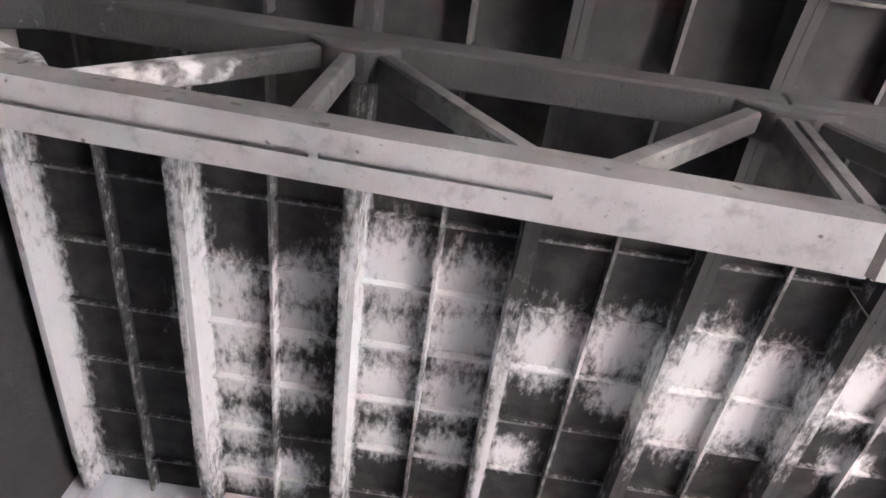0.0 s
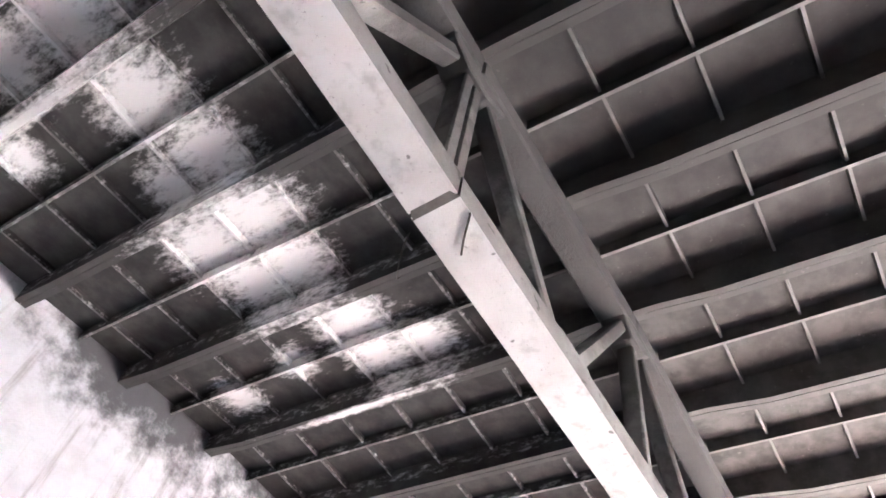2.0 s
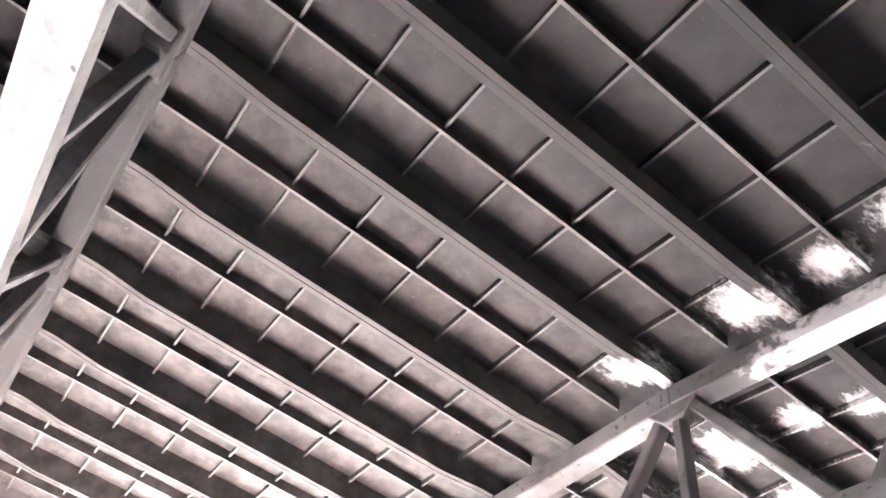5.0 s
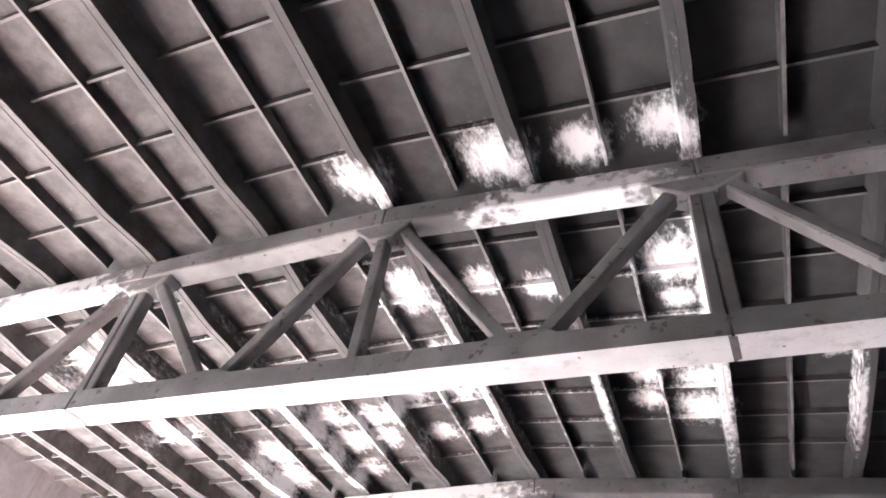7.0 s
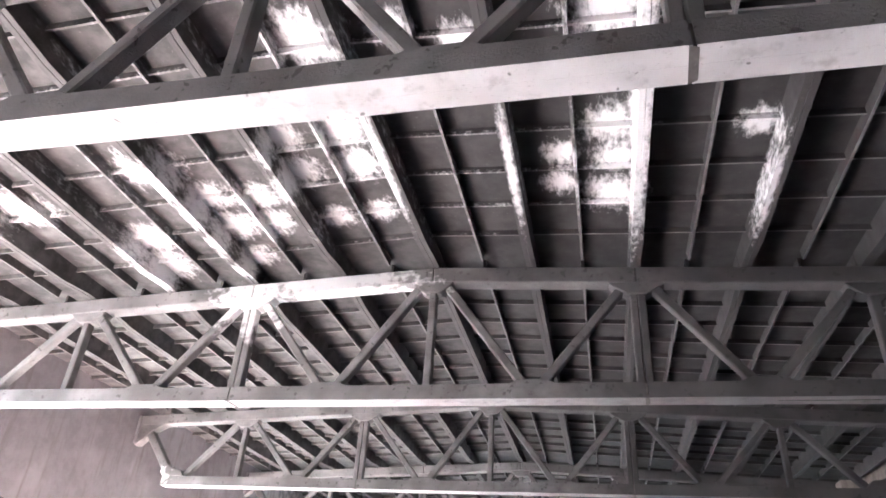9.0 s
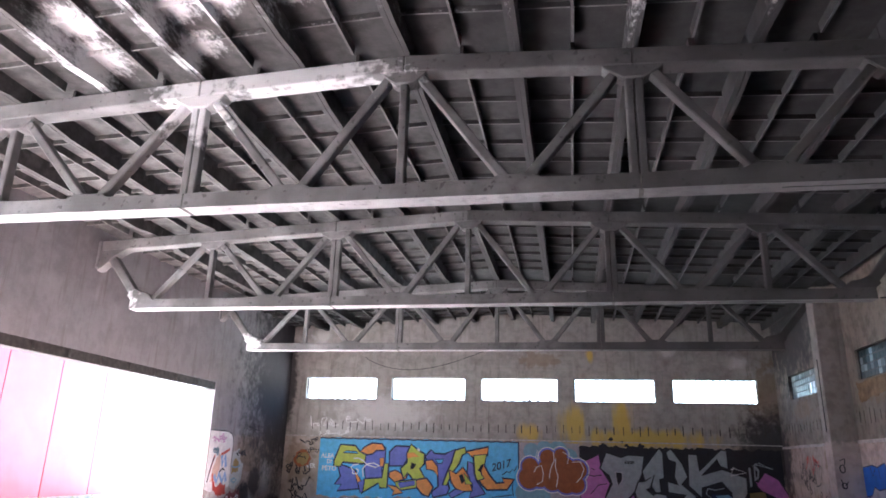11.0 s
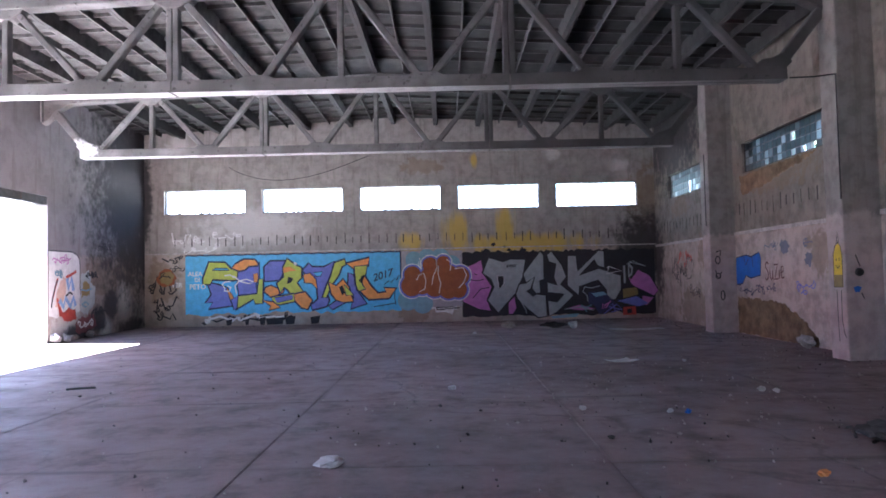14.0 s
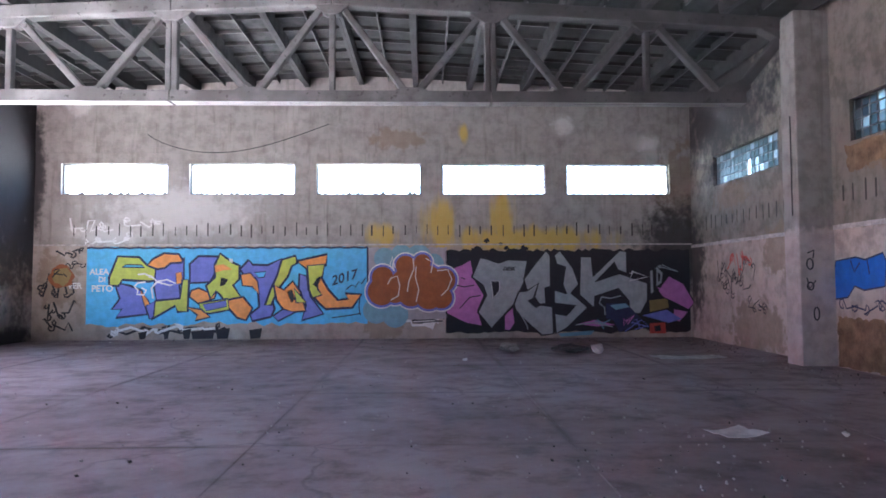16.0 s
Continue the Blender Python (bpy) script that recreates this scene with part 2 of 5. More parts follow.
def floor_concrete():
    k = Nodes("dusty floor concrete", 0.8)
    k.p = k.t.nodes.new("ShaderNodeNewGeometry").outputs["Position"]
    big, mid, fine = k.noise(0.28, 5, 0.6), k.noise(1.7, 8, 0.7), k.noise(38, 5, 0.7)
    c = k.mix(k.ramp(big, 0.3, 0.7), (0.185, 0.128, 0.118), (0.30, 0.220, 0.208))
    c = k.mix(k.ramp(mid, 0.48, 0.70, 0, 0.65), c, (0.085, 0.064, 0.060))
    c = k.mix(k.ramp(k.noise(5.5, 7, 0.75), 0.57, 0.75, 0, 0.55), c, (0.34, 0.305, 0.29))
    c = k.mix(k.ramp(fine, 0.66, 0.76, 0, 0.6), c, (0.05, 0.044, 0.042))
    # wandering cracks
    warp = k.t.nodes.new("ShaderNodeVectorMath")
    warp.operation = "MULTIPLY_ADD"
    wander = k.t.nodes.new("ShaderNodeTexNoise")
    wander.inputs["Scale"].default_value, wander.inputs["Detail"].default_value = 1.3, 6
    k.put(wander.inputs["Vector"], k.p)
    k.put(warp.inputs[0], wander.outputs["Color"]), k.put(warp.inputs[1], (0.9, 0.9, 0.0)), k.put(warp.inputs[2], k.p)
    cell = k.t.nodes.new("ShaderNodeTexVoronoi")
    cell.feature = "DISTANCE_TO_EDGE"
    cell.inputs["Scale"].default_value = 0.33
    k.put(cell.inputs["Vector"], warp.outputs[0])
    crack = k.math("MULTIPLY", k.ramp(cell.outputs["Distance"], 0.0, 0.012, 1.0, 0.0), k.ramp(big, 0.42, 0.6))
    c = k.mix(k.math("MULTIPLY", crack, 0.45), c, (0.06, 0.046, 0.042))
    c = k.mix(k.math("MULTIPLY", k.random(), 0.14), c, (0.09, 0.078, 0.075))
    # dirt trodden into the joints between the panels
    place = k.t.nodes.new("ShaderNodeSeparateXYZ")
    k.put(place.inputs[0], k.p)
    def off_joint(v, start):
        f = k.math("FRACT", k.math("ADD", k.math("DIVIDE", k.math("SUBTRACT", v, start), 3.05), 100.5))
        return k.math("MULTIPLY", k.math("ABSOLUTE", k.math("SUBTRACT", f, 0.5)), 3.05)
    off = k.math("MINIMUM", off_joint(place.outputs[0], 0.1), off_joint(place.outputs[1], 0.0))
    dirt = k.ramp(k.math("ADD", off, k.math("MULTIPLY", k.math("SUBTRACT", mid, 0.5), 0.22)), 0.085, 0.0)
    dirt = k.math("MULTIPLY", dirt, k.ramp(k.noise(0.45, 4, 0.6), 0.42, 0.62, 0.08, 0.55))
    c = k.mix(dirt, c, (0.06, 0.044, 0.04))
    heaps = k.ramp(k.noise(0.8, 6, 0.7), 0.56, 0.7, 0, 0.6)
    c = k.mix(heaps, c, (0.075, 0.056, 0.05))
    h = k.math("SUBTRACT", k.math("ADD", mid, k.math("MULTIPLY", fine, 0.5)), crack)
    return k.done(c, h, 0.45, 0.014, k.ramp(mid, 0.3, 0.7, 0.55, 0.9))


def paint(name, col, wear=0.35):
    k = Nodes(name, 0.75)
    n, f = k.noise(5, 6, 0.65), k.noise(22, 4, 0.7)
    c = k.mix(k.ramp(n, 0.3, 0.75), tuple(v * 0.84 for v in col), tuple(min(1, v * 1.12) for v in col))
    c = k.mix(k.ramp(f, 0.64, 0.74, 0, wear), c, (0.36, 0.33, 0.29))
    return k.done(c, k.math("ADD", n, f), 0.4, 0.008)


def glass_block(name, rough, dark, light):
    k = Nodes(name, rough)
    k.b.inputs["Transmission Weight"].default_value = 1.0
    k.b.inputs["IOR"].default_value = 1.3
    r = k.random()
    return k.done(k.mix(k.ramp(r, 0.7, 1.0), dark, light), k.noise(14, 2), 0.5, 0.01)


# pitted sides and smooth soffits; their contrast also paints in light from the floor
SOFFIT = truss_concrete("smooth soffit concrete with bounce light", (0.50, 0.49, 0.48), (0.68, 0.67, 0.66), -0.005, 0.38)
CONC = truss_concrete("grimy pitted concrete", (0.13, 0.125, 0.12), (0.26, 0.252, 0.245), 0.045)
SLAB, FLOOR = slab_concrete(), floor_concrete()
GLASS = glass_block("dirty green glass block", 0.35, (0.013, 0.02, 0.022), (0.15, 0.175, 0.185))
CLEAR_GLASS = glass_block("clear glass block", 0.15, (0.80, 0.88, 0.88), (0.95, 0.97, 0.97))
MORTAR = plain("grey mortar", (0.22, 0.21, 0.20))
DARK_JOINT = plain("dark joint filler", (0.13, 0.12, 0.11))
STEEL = plain("dark rusty steel", (0.07, 0.06, 0.055), 0.6, 0.5)
CABLE = plain("black cable", (0.02, 0.02, 0.02), 0.6)
COLUMN = plaster("column plaster", (0.47, 0.39, 0.355), (0.29, 0.265, 0.24), 2.5, mottle=0.55)
NORTH = plaster("north wall plaster", (0.40, 0.33, 0.28), (0.35, 0.325, 0.295), 2.55, mottle=0.55,
                spots=(((1.0, 0, 5.5), 0.8, (1, 1, 2.5)), ((9.0, 0, 4.2), 0.8, (1, 1, .6)), ((-8.2, 0, 1.6), 0.9, (1.4, 1, 1)), ((0.6, 0, 0.35), 0.6, (1, 1, 1.2))),
                soot=(((8.9, 0, 2.5), 1.6, (1, 1, .9)), ((-8.9, 0, 4.6), 0.8, (2, 1, .35))), yellow=True,
                white=(((-5.0, 0, 3.5), 2.6, (1, 1, 3)), ((-6.8, 0, 2.9), 1.5, (1, 1, 4)), ((-7.7, 0, 6.5), .45, (1, 1, 1)), ((5.6, 0, 5.9), .35, (1, 1, 1)), ((8, 0, 5.4), .4, (1, 1, 1.5))))
WEST = plaster("west wall plaster", (0.33, 0.27, 0.24), (0.255, 0.243, 0.248), 2.4, mottle=0.32,
               spots=(((-8.9, -2.9, 1.75), 1.0, (1, .8, 1.3)), ((-8.9, -1.4, 2.1), .9, (1, .8, 1.4)), ((-8.9, -3.6, .35), 0.7, (1, 1, 1.4))),
               soot=(((-8.9, -.8, 4.6), 5.4, (1, 1.3, 1.0)), ((-8.9, -2.4, .95), .75, (1, 1, 1)), ((-8.9, -4.4, .1), .9, (1, .8, 2)), ((-8.9, -3.1, .5), .6, (1, 1, 1)), ((-8.9, -1.0, .1), 1.2, (1, .8, 2.5)), ((-8.9, -.1, 2.4), .6, (1, 1.2, .5))),
               white=(((-8.9, -5.0, .5), 0.9, (1, 1, 1)), ((-8.9, -1.5, 1.2), 0.8, (1, 1.2, .9)), ((-8.9, -2.8, 0.2), .5, (1, 1, 1))))
EAST = plaster("east wall plaster", (0.50, 0.41, 0.355), (0.235, 0.208, 0.172), 2.5,
               spots=(((9.2, -3.6, .4), 1.6, (1, 1, 2)), ((9.2, -10.6, 1.9), .7, (1, 1, 1.5)), ((9.2, -4.6, 2.2), .7, (1, 1, 1.2)), ((9.2, -8.8, 3.75), 2.0, (1, 1, 4.5)), ((9.2, -14, 3.6), 1.4, (1, 1, 2)), ((9.2, -2.5, 3.6), 1.0, (1, 1, 3))),
               soot=(((9.2, 0, 2.0), 1.5, (1, 1.3, .8)), ((9.2, -2.0, 6.2), 3.2, (1, .8, 1.3)), ((9.1, -34, 6.3), 4.5, (1, .8, 1))))
SOUTH = plaster("south wall limewash", (0.58, 0.59, 0.61), (0.66, 0.67, 0.70), 2.0, mottle=0.25,
                soot=(((1.2, -35.7, 7.3), 1.7, (.8, 1, 1.5)), ((-3.5, -35.7, 7.2), 4.5, (1, 1, .8))))


# ---- mesh helpers ----
def box(bm, a, b):
    m = Matrix.Translation([(p + q) / 2 for p, q in zip(a, b)]) @ Matrix.Diagonal([abs(q - p) for p, q in zip(a, b)] + [1])
    return bmesh.ops.create_cube(bm, size=1, matrix=m)["verts"]


def beam(bm, p, q, w, h):
    """A straight bar from p to q; w across, h in the upright plane."""
    p, q = Vector(p), Vector(q)
    d = q - p
    up = Vector((0, 1, 0))
    x, s = d.normalized(), up.cross(d).normalized()
    m = Matrix((x, up - x * up.dot(x), s)).transposed().to_4x4()
    m.translation = (p + q) / 2
    return bmesh.ops.create_cube(bm, size=1, matrix=m @ Matrix.Diagonal((d.length, w, h, 1)))["verts"]


def extrude(bm, outline, axis, lo, hi):
    """A prism: a closed outline in the other two axes, drawn along one."""
    def place(p, v):
        q = list(p)
        q.insert(axis, v)
        return q
    a, b = [bm.verts.new(place(p, lo)) for p in outline], [bm.verts.new(place(p, hi)) for p in outline]
    n = len(outline)
    bm.faces.new(a), bm.faces.new(b[::-1])
    for i in range(n):
        bm.faces.new((a[i], b[i], b[(i + 1) % n], a[(i + 1) % n]))


def soften(bm, r, segments=1):
    bmesh.ops.recalc_face_normals(bm, faces=bm.faces)
    bmesh.ops.bevel(bm, geom=[e for e in bm.edges if e.calc_face_angle(0) > 0.6], offset=r, segments=segments, affect="EDGES", profile=0.6)


def wobble(bm, amount, scale=3.0):
    for v in bm.verts:
        v.co += noise.noise_vector(v.co * scale) * amount


def part(name, bm, material, parent=None, label=""):
    bmesh.ops.recalc_face_normals(bm, faces=bm.faces)
    me = bpy.data.meshes.new(name)
    bm.to_mesh(me)
    bm.free()
    me.materials.append(material)
    ob = new(name, me)
    ob.parent = parent
    return tagged(ob, label)


def structure(name, bm, material, label):
    return tagged(part(name, bm, material), label, kind="structure")


# ---- setting ----
WEST_X, EAST_X, SOUTH_Y, NORTH_Y = -8.9, 9.2, -35.75, 0.0
CHORD_Z = 4.92
TRUSS_Y = (-6.0, -12.0, -18.0, -24.0, -30.0)


def roof(x):
    """Height of the top of the trusses."""
    return 7.03 - 0.05 * abs(x)


def wall(name, a, b, holes, axis, material, label):
    """A wall from corner a to b with holes (from, to, sill, head) along an axis."""
    bm = bmesh.new()
    cuts = sorted({a[axis], b[axis], *[h[0] for h in holes], *[h[1] for h in holes]})
    for u0, u1 in zip(cuts, cuts[1:]):
        z = a[2]
        for z0, z1 in sorted(h[2:] for h in holes if h[0] <= u0 and h[1] >= u1) + [(b[2], None)]:
            if z0 - z > 1e-4:
                p, q = list(a), list(b)
                p[axis], q[axis], p[2], q[2] = u0, u1, z, z0
                box(bm, p, q)
            z = z1
    bmesh.ops.remove_doubles(bm, verts=bm.verts, dist=1e-4)
    return structure(name, bm, material, label)


NORTH_WINDOWS = [(-8.2 + 3.48 * i, -8.2 + 3.48 * i + 2.88, 3.97, 4.82) for i in range(5)]
EAST_WINDOWS = [(-4.75, -1.5, 3.98, 4.75), (-10.8, -7.15, 3.98, 4.72), (-16.9, -12.95, 3.98, 4.72), (-22.9, -18.95, 3.98, 4.72), (-28.9, -24.95, 3.98, 4.72), (-34.9, -30.95, 3.98, 4.72)]
# second gateway is unseen: assumed, and sized for the sun it lets in
DOORS = [(-17.2, -5.85, 0.0, 3.95), (-28.6, -19.6, 0.0, 6.0)]
wall_north = wall("wall_north", (WEST_X - .35, NORTH_Y, -.2), (EAST_X + .35, .4, 7.3), NORTH_WINDOWS, 0, NORTH, "stained plaster end wall with painted murals")
wall_south = wall("wall_south", (WEST_X - .35, SOUTH_Y - .4, -.2), (EAST_X + .35, SOUTH_Y, 7.3), [], 0, SOUTH, "limewashed end wall blackened by soot under the roof")
wall_west = wall("wall_west", (WEST_X - .35, SOUTH_Y, -.2), (WEST_X, NORTH_Y, 7.0), DOORS, 1, WEST, "grey plaster wall with wide open gateways")
wall_east = wall("wall_east", (EAST_X, SOUTH_Y, -.2), (EAST_X + .35, NORTH_Y, 7.0), EAST_WINDOWS, 1, EAST, "peeling pink and grey plaster wall")

bm = bmesh.new()
box(bm, (-900, -900, -.3), (900, 900, -.06))
structure("ground", bm, plain("pale concrete yard", (0.46, 0.45, 0.43), 0.95, 0, 0.25, 1.5), "pale dusty concrete yard around the hall")
bm = bmesh.new()
box(bm, (WEST_X - .35, SOUTH_Y, -.25), (EAST_X, NORTH_Y, -.02))
floor = structure("floor", bm, MORTAR, "dusty grey concrete floor with joints between cast panels")

# ribbed roof slabs: one slab 1.5 m wide between two trusses, stiffened by ribs in squares of 0.75 m
bm = bmesh.new()
BAYS = [(-6.0, 0.0)] + [(-6.0 * i - 6, -6.0 * i) for i in range(1, 6)]
for y0, y1 in BAYS:
    for k in range(-6, 6):
        xa, xb = 1.5 * k, 1.5 * k + 1.5
        for inner, outer in ((xa + .003, xa + .072), (xb - .003, xb - .072)):
            z = roof((inner + outer) / 2)
            rib = [(y0 + .01, z + .29), (y0 + .01, z + .012), (y0 + .35, z + .008), (y0 + .95, z - .055), (y1 - .95, z - .055), (y1 - .35, z + .008), (y1 - .01, z + .012), (y1 - .01, z + .29)]
            a = [bm.verts.new((inner, y, h)) for y, h in rib]
            b = [bm.verts.new((outer + (0.02 if outer > inner else -0.02) * (h > z + .2), y, h)) for y, h in rib]
            bm.faces.new(a), bm.faces.new(b)
            for i in range(8):
                bm.faces.new((a[i], a[(i + 1) % 8], b[(i + 1) % 8], b[i]))
        za, zb = roof(xa), roof(xb)
        xm, zm = (xa + xb) / 2, (za + zb) / 2
        extrude(bm, [(xm - .016, zm + .125), (xm + .016, zm + .125), (xm + .028, zm + .28), (xm - .028, zm + .28)], 1, y0 + .1, y1 - .1)
        for j in range(1, 8):
            y = y0 + .75 * j
            lean = zb - za
            pts = [(xa + .06, y - .014, za + .185), (xa + .06, y + .014, za + .185), (xa + .06, y + .022, za + .28), (xa + .06, y - .022, za + .28)]
            a = [bm.verts.new(p) for p in pts]
            b = [bm.verts.new((xb - .06, p[1], p[2] + lean)) for p in pts]
            for i in range(4):
                bm.faces.new((a[i], a[(i + 1) % 4], b[(i + 1) % 4], b[i]))
        deck = [(xa, y0, za + .26), (xb, y0, zb + .26), (xb, y1, zb + .26), (xa, y1, za + .26)]
        a, b = [bm.verts.new(p) for p in deck], [bm.verts.new((p[0], p[1], p[2] + .12)) for p in deck]
        bm.faces.new(a), bm.faces.new(b)
        for i in range(4):
            bm.faces.new((a[i], a[(i + 1) % 4], b[(i + 1) % 4], b[i]))
for s in (-1, 1):
    x = 9.0 * s
    box(bm, (x, SOUTH_Y - .4, roof(9) + .2), (x + .7 * s, .4, roof(9) + .4))
structure("ceiling", bm, SLAB, "sooty ribbed concrete roof slabs with white lime patches and painted shade")


# ---- roof trusses ----
def roof_truss():
    t = tagged(new("roof_truss"), "weathered precast concrete roof truss spanning the hall", "roof truss", "roof trusses")
    top, w = CHORD_Z + .215, .155
    for a, b in ((-7.87, -3.012), (-2.988, 2.988), (3.012, 7.87)):
        bm = bmesh.new()
        marks = sorted({a + (b - a) * i / 14 for i in range(15)} | {m * k for m in (4.6, 5.79, 5.84, 7.5) for k in (-1, 1) if a < m * k < b})
        for x0, x1 in zip(marks, marks[1:]):
            m = abs((x0 + x1) / 2)
            groove = 4.6 < m < 5.79 or 5.84 < m < 7.5
            y = .015 if groove else .0
            pts = [(-w, CHORD_Z), (-y - .001, CHORD_Z), (-y - .001, CHORD_Z + y * 2.2 + .0005), (y + .001, CHORD_Z + y * 2.2 + .0005), (y + .001, CHORD_Z), (w, CHORD_Z), (w - .012, top), (-w + .012, top)]
            extrude(bm, pts, 0, x0, x1)
        bmesh.ops.remove_doubles(bm, verts=bm.verts, dist=2e-4)
        wobble(bm, .006, 4.0)
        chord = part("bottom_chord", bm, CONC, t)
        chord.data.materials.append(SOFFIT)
        # faces looking down get the paler finish, with floor bounce in its tone
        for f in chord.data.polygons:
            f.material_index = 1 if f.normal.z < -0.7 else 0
    for x in (-3, 3):
        bm = bmesh.new()
        box(bm, (x - .011, -w + .02, CHORD_Z + .02), (x + .011, w - .02, top - .02))
        part("joint", bm, DARK_JOINT, t)
        bm = bmesh.new()
        extrude(bm, [(x - .03, -w), (x + .03, -w + .02), (x + .045, w - .03), (x - .01, w)], 2, CHORD_Z - .004, CHORD_Z + .01)
        part("joint_smear", bm, DARK_JOINT, t)
    for s in (-1, 1):
        # upper chord in two pieces a side, meeting at the double post
        for xa, xb in ((0.0, 2.994), (3.0, 8.95)):
            bm = bmesh.new()
            extrude(bm, [(s * xa, roof(xa)), (s * xb, roof(xb)), (s * xb, roof(xb) - .25), (s * xa, roof(xa) - .25)], 1, -.135, .135)
            soften(bm, .018)
            part("top_chord", bm, CONC, t)
        bm = bmesh.new()
        extrude(bm, [(s * 7.3, top - .01), (s * 7.87, top - .01), (s * 7.98, top + .1), (s * 7.80, top + .26), (s * 7.62, top + .17), (s * 7.45, top + .15)], 1, -.15, .15)
        soften(bm, .015)
        part("end_block", bm, CONC, t)
        bm = bmesh.new()
        beam(bm, (s * 7.78, 0, top + .06), (s * 8.75, 0, roof(8.75) - .2), .2, .19)
        soften(bm, .02)
        part("end_diagonal", bm, CONC, t)
        bm = bmesh.new()
        extrude(bm, [(s * 8.15, roof(8) - .24), (s * 8.94, roof(9) - .24), (s * 8.94, roof(9) - .75), (s * 8.72, roof(9) - .6), (s * 8.5, roof(9) - .38)], 1, -.13, .13)
        soften(bm, .015)
        part("end_haunch", bm, CONC, t)
    for x in (-6, -3, 0, 3, 6):
        low = roof(x) - .25
        # thickened node under the upper chord with sloping shoulders
        bm = bmesh.new()
        hw = .34 if abs(x) != 3 else .40
        extrude(bm, [(x - hw, low + .015), (x + hw, low + .015), (x + hw - .06, low - .05), (x + .13, low - .17), (x - .13, low - .17), (x - hw + .06, low - .05)], 1, -.12, .12)
        soften(bm, .015)
        part("node", bm, CONC, t)
        gaps = (0,) if abs(x) != 3 else (-.057, .057)
        for g in gaps:
            bm = bmesh.new()
            beam(bm, (x + g, 0, top - .01), (x + g, 0, low - .1), .16, .105 if len(gaps) == 2 else .11)
            soften(bm, .015)
            part("post", bm, CONC, t)
        for s in (-1, 1):
            bm = bmesh.new()
            beam(bm, (x + s * 1.4, 0, top - .01), (x + s * .2, 0, low - .03), .16, .125)
            soften(bm, .018)
            part("diagonal", bm, CONC, t)
    for x in (-4.5, -1.5, 1.5, 4.5):
        bm = bmesh.new()
        extrude(bm, [(x - .36, top - .01), (x + .36, top - .01), (x + .2, top + .07), (x - .2, top + .07)], 1, -.13, .13)
        soften(bm, .012)
        part("foot_block", bm, CONC, t)
    return t


first_truss = roof_truss()
first_truss.location = (0, TRUSS_Y[0], 0)
for y in TRUSS_Y[1:]:
    copy_thing(first_truss, pose(0, y, 0))


# ---- columns along the east wall ----
def column(y):
    bm = bmesh.new()
    box(bm, (8.55, y - .5, 0), (EAST_X + .005, y + .02, 6.55))
    soften(bm, .03, 2)
    bmesh.ops.subdivide_edges(bm, edges=[e for e in bm.edges if e.calc_length() > 2], cuts=30, use_grid_fill=True)
    wobble(bm, .012, 2.2)
    return structure("column", bm, COLUMN, "plastered concrete column against the east wall")


for y in (-6.1, -11.95, -18.03, -24.03, -30.03):
    column(y)
for y in TRUSS_Y:
    bm = bmesh.new()
    box(bm, (WEST_X - .002, y - .22, 5.9), (WEST_X + .05, y + .22, 6.58))
    soften(bm, .02)
    structure("trim", bm, WEST, "plastered pad under the truss end")

# ---- floor panels ----
shared = {}
rng = random.Random(5)
xs = [WEST_X, -6.0, -2.95, 0.1, 3.15, 6.2, EAST_X]
ys = [NORTH_Y - 3.05 * i for i in range(12)] + [SOUTH_Y]
for i in range(6):
    for j in range(12):
        size = (round(xs[i + 1] - xs[i], 3), round(ys[j] - ys[j + 1], 3))
        if size not in shared:
            bm = bmesh.new()
            box(bm, (-size[0] / 2 + .004, -size[1] / 2 + .004, -.03), (size[0] / 2 - .004, size[1] / 2 - .004, 0))
            soften(bm, .004)
            me = bpy.data.meshes.new("floor_panel")
            bm.to_mesh(me)
            bm.free()
            me.materials.append(FLOOR)
            shared[size] = me
        ob = new("floor_panel", shared[size])
        ob.parent = floor
        ob.location = ((xs[i] + xs[i + 1]) / 2, (ys[j] + ys[j + 1]) / 2, rng.uniform(-.004, .002))


# ---- windows of cast glass blocks ----
def shared_box(name, size, bevel, material):
    bm = bmesh.new()
    box(bm, [-s / 2 for s in size], [s / 2 for s in size])
    soften(bm, bevel)
    me = bpy.data.meshes.new(name)
    bm.to_mesh(me)
    bm.free()
    me.materials.append(material)
    return me


BLOCK_X = shared_box("glass_block", (.188, .07, .188), .012, CLEAR_GLASS)
BLOCK_Y = shared_box("glass_block", (.07, .188, .188), .012, GLASS)


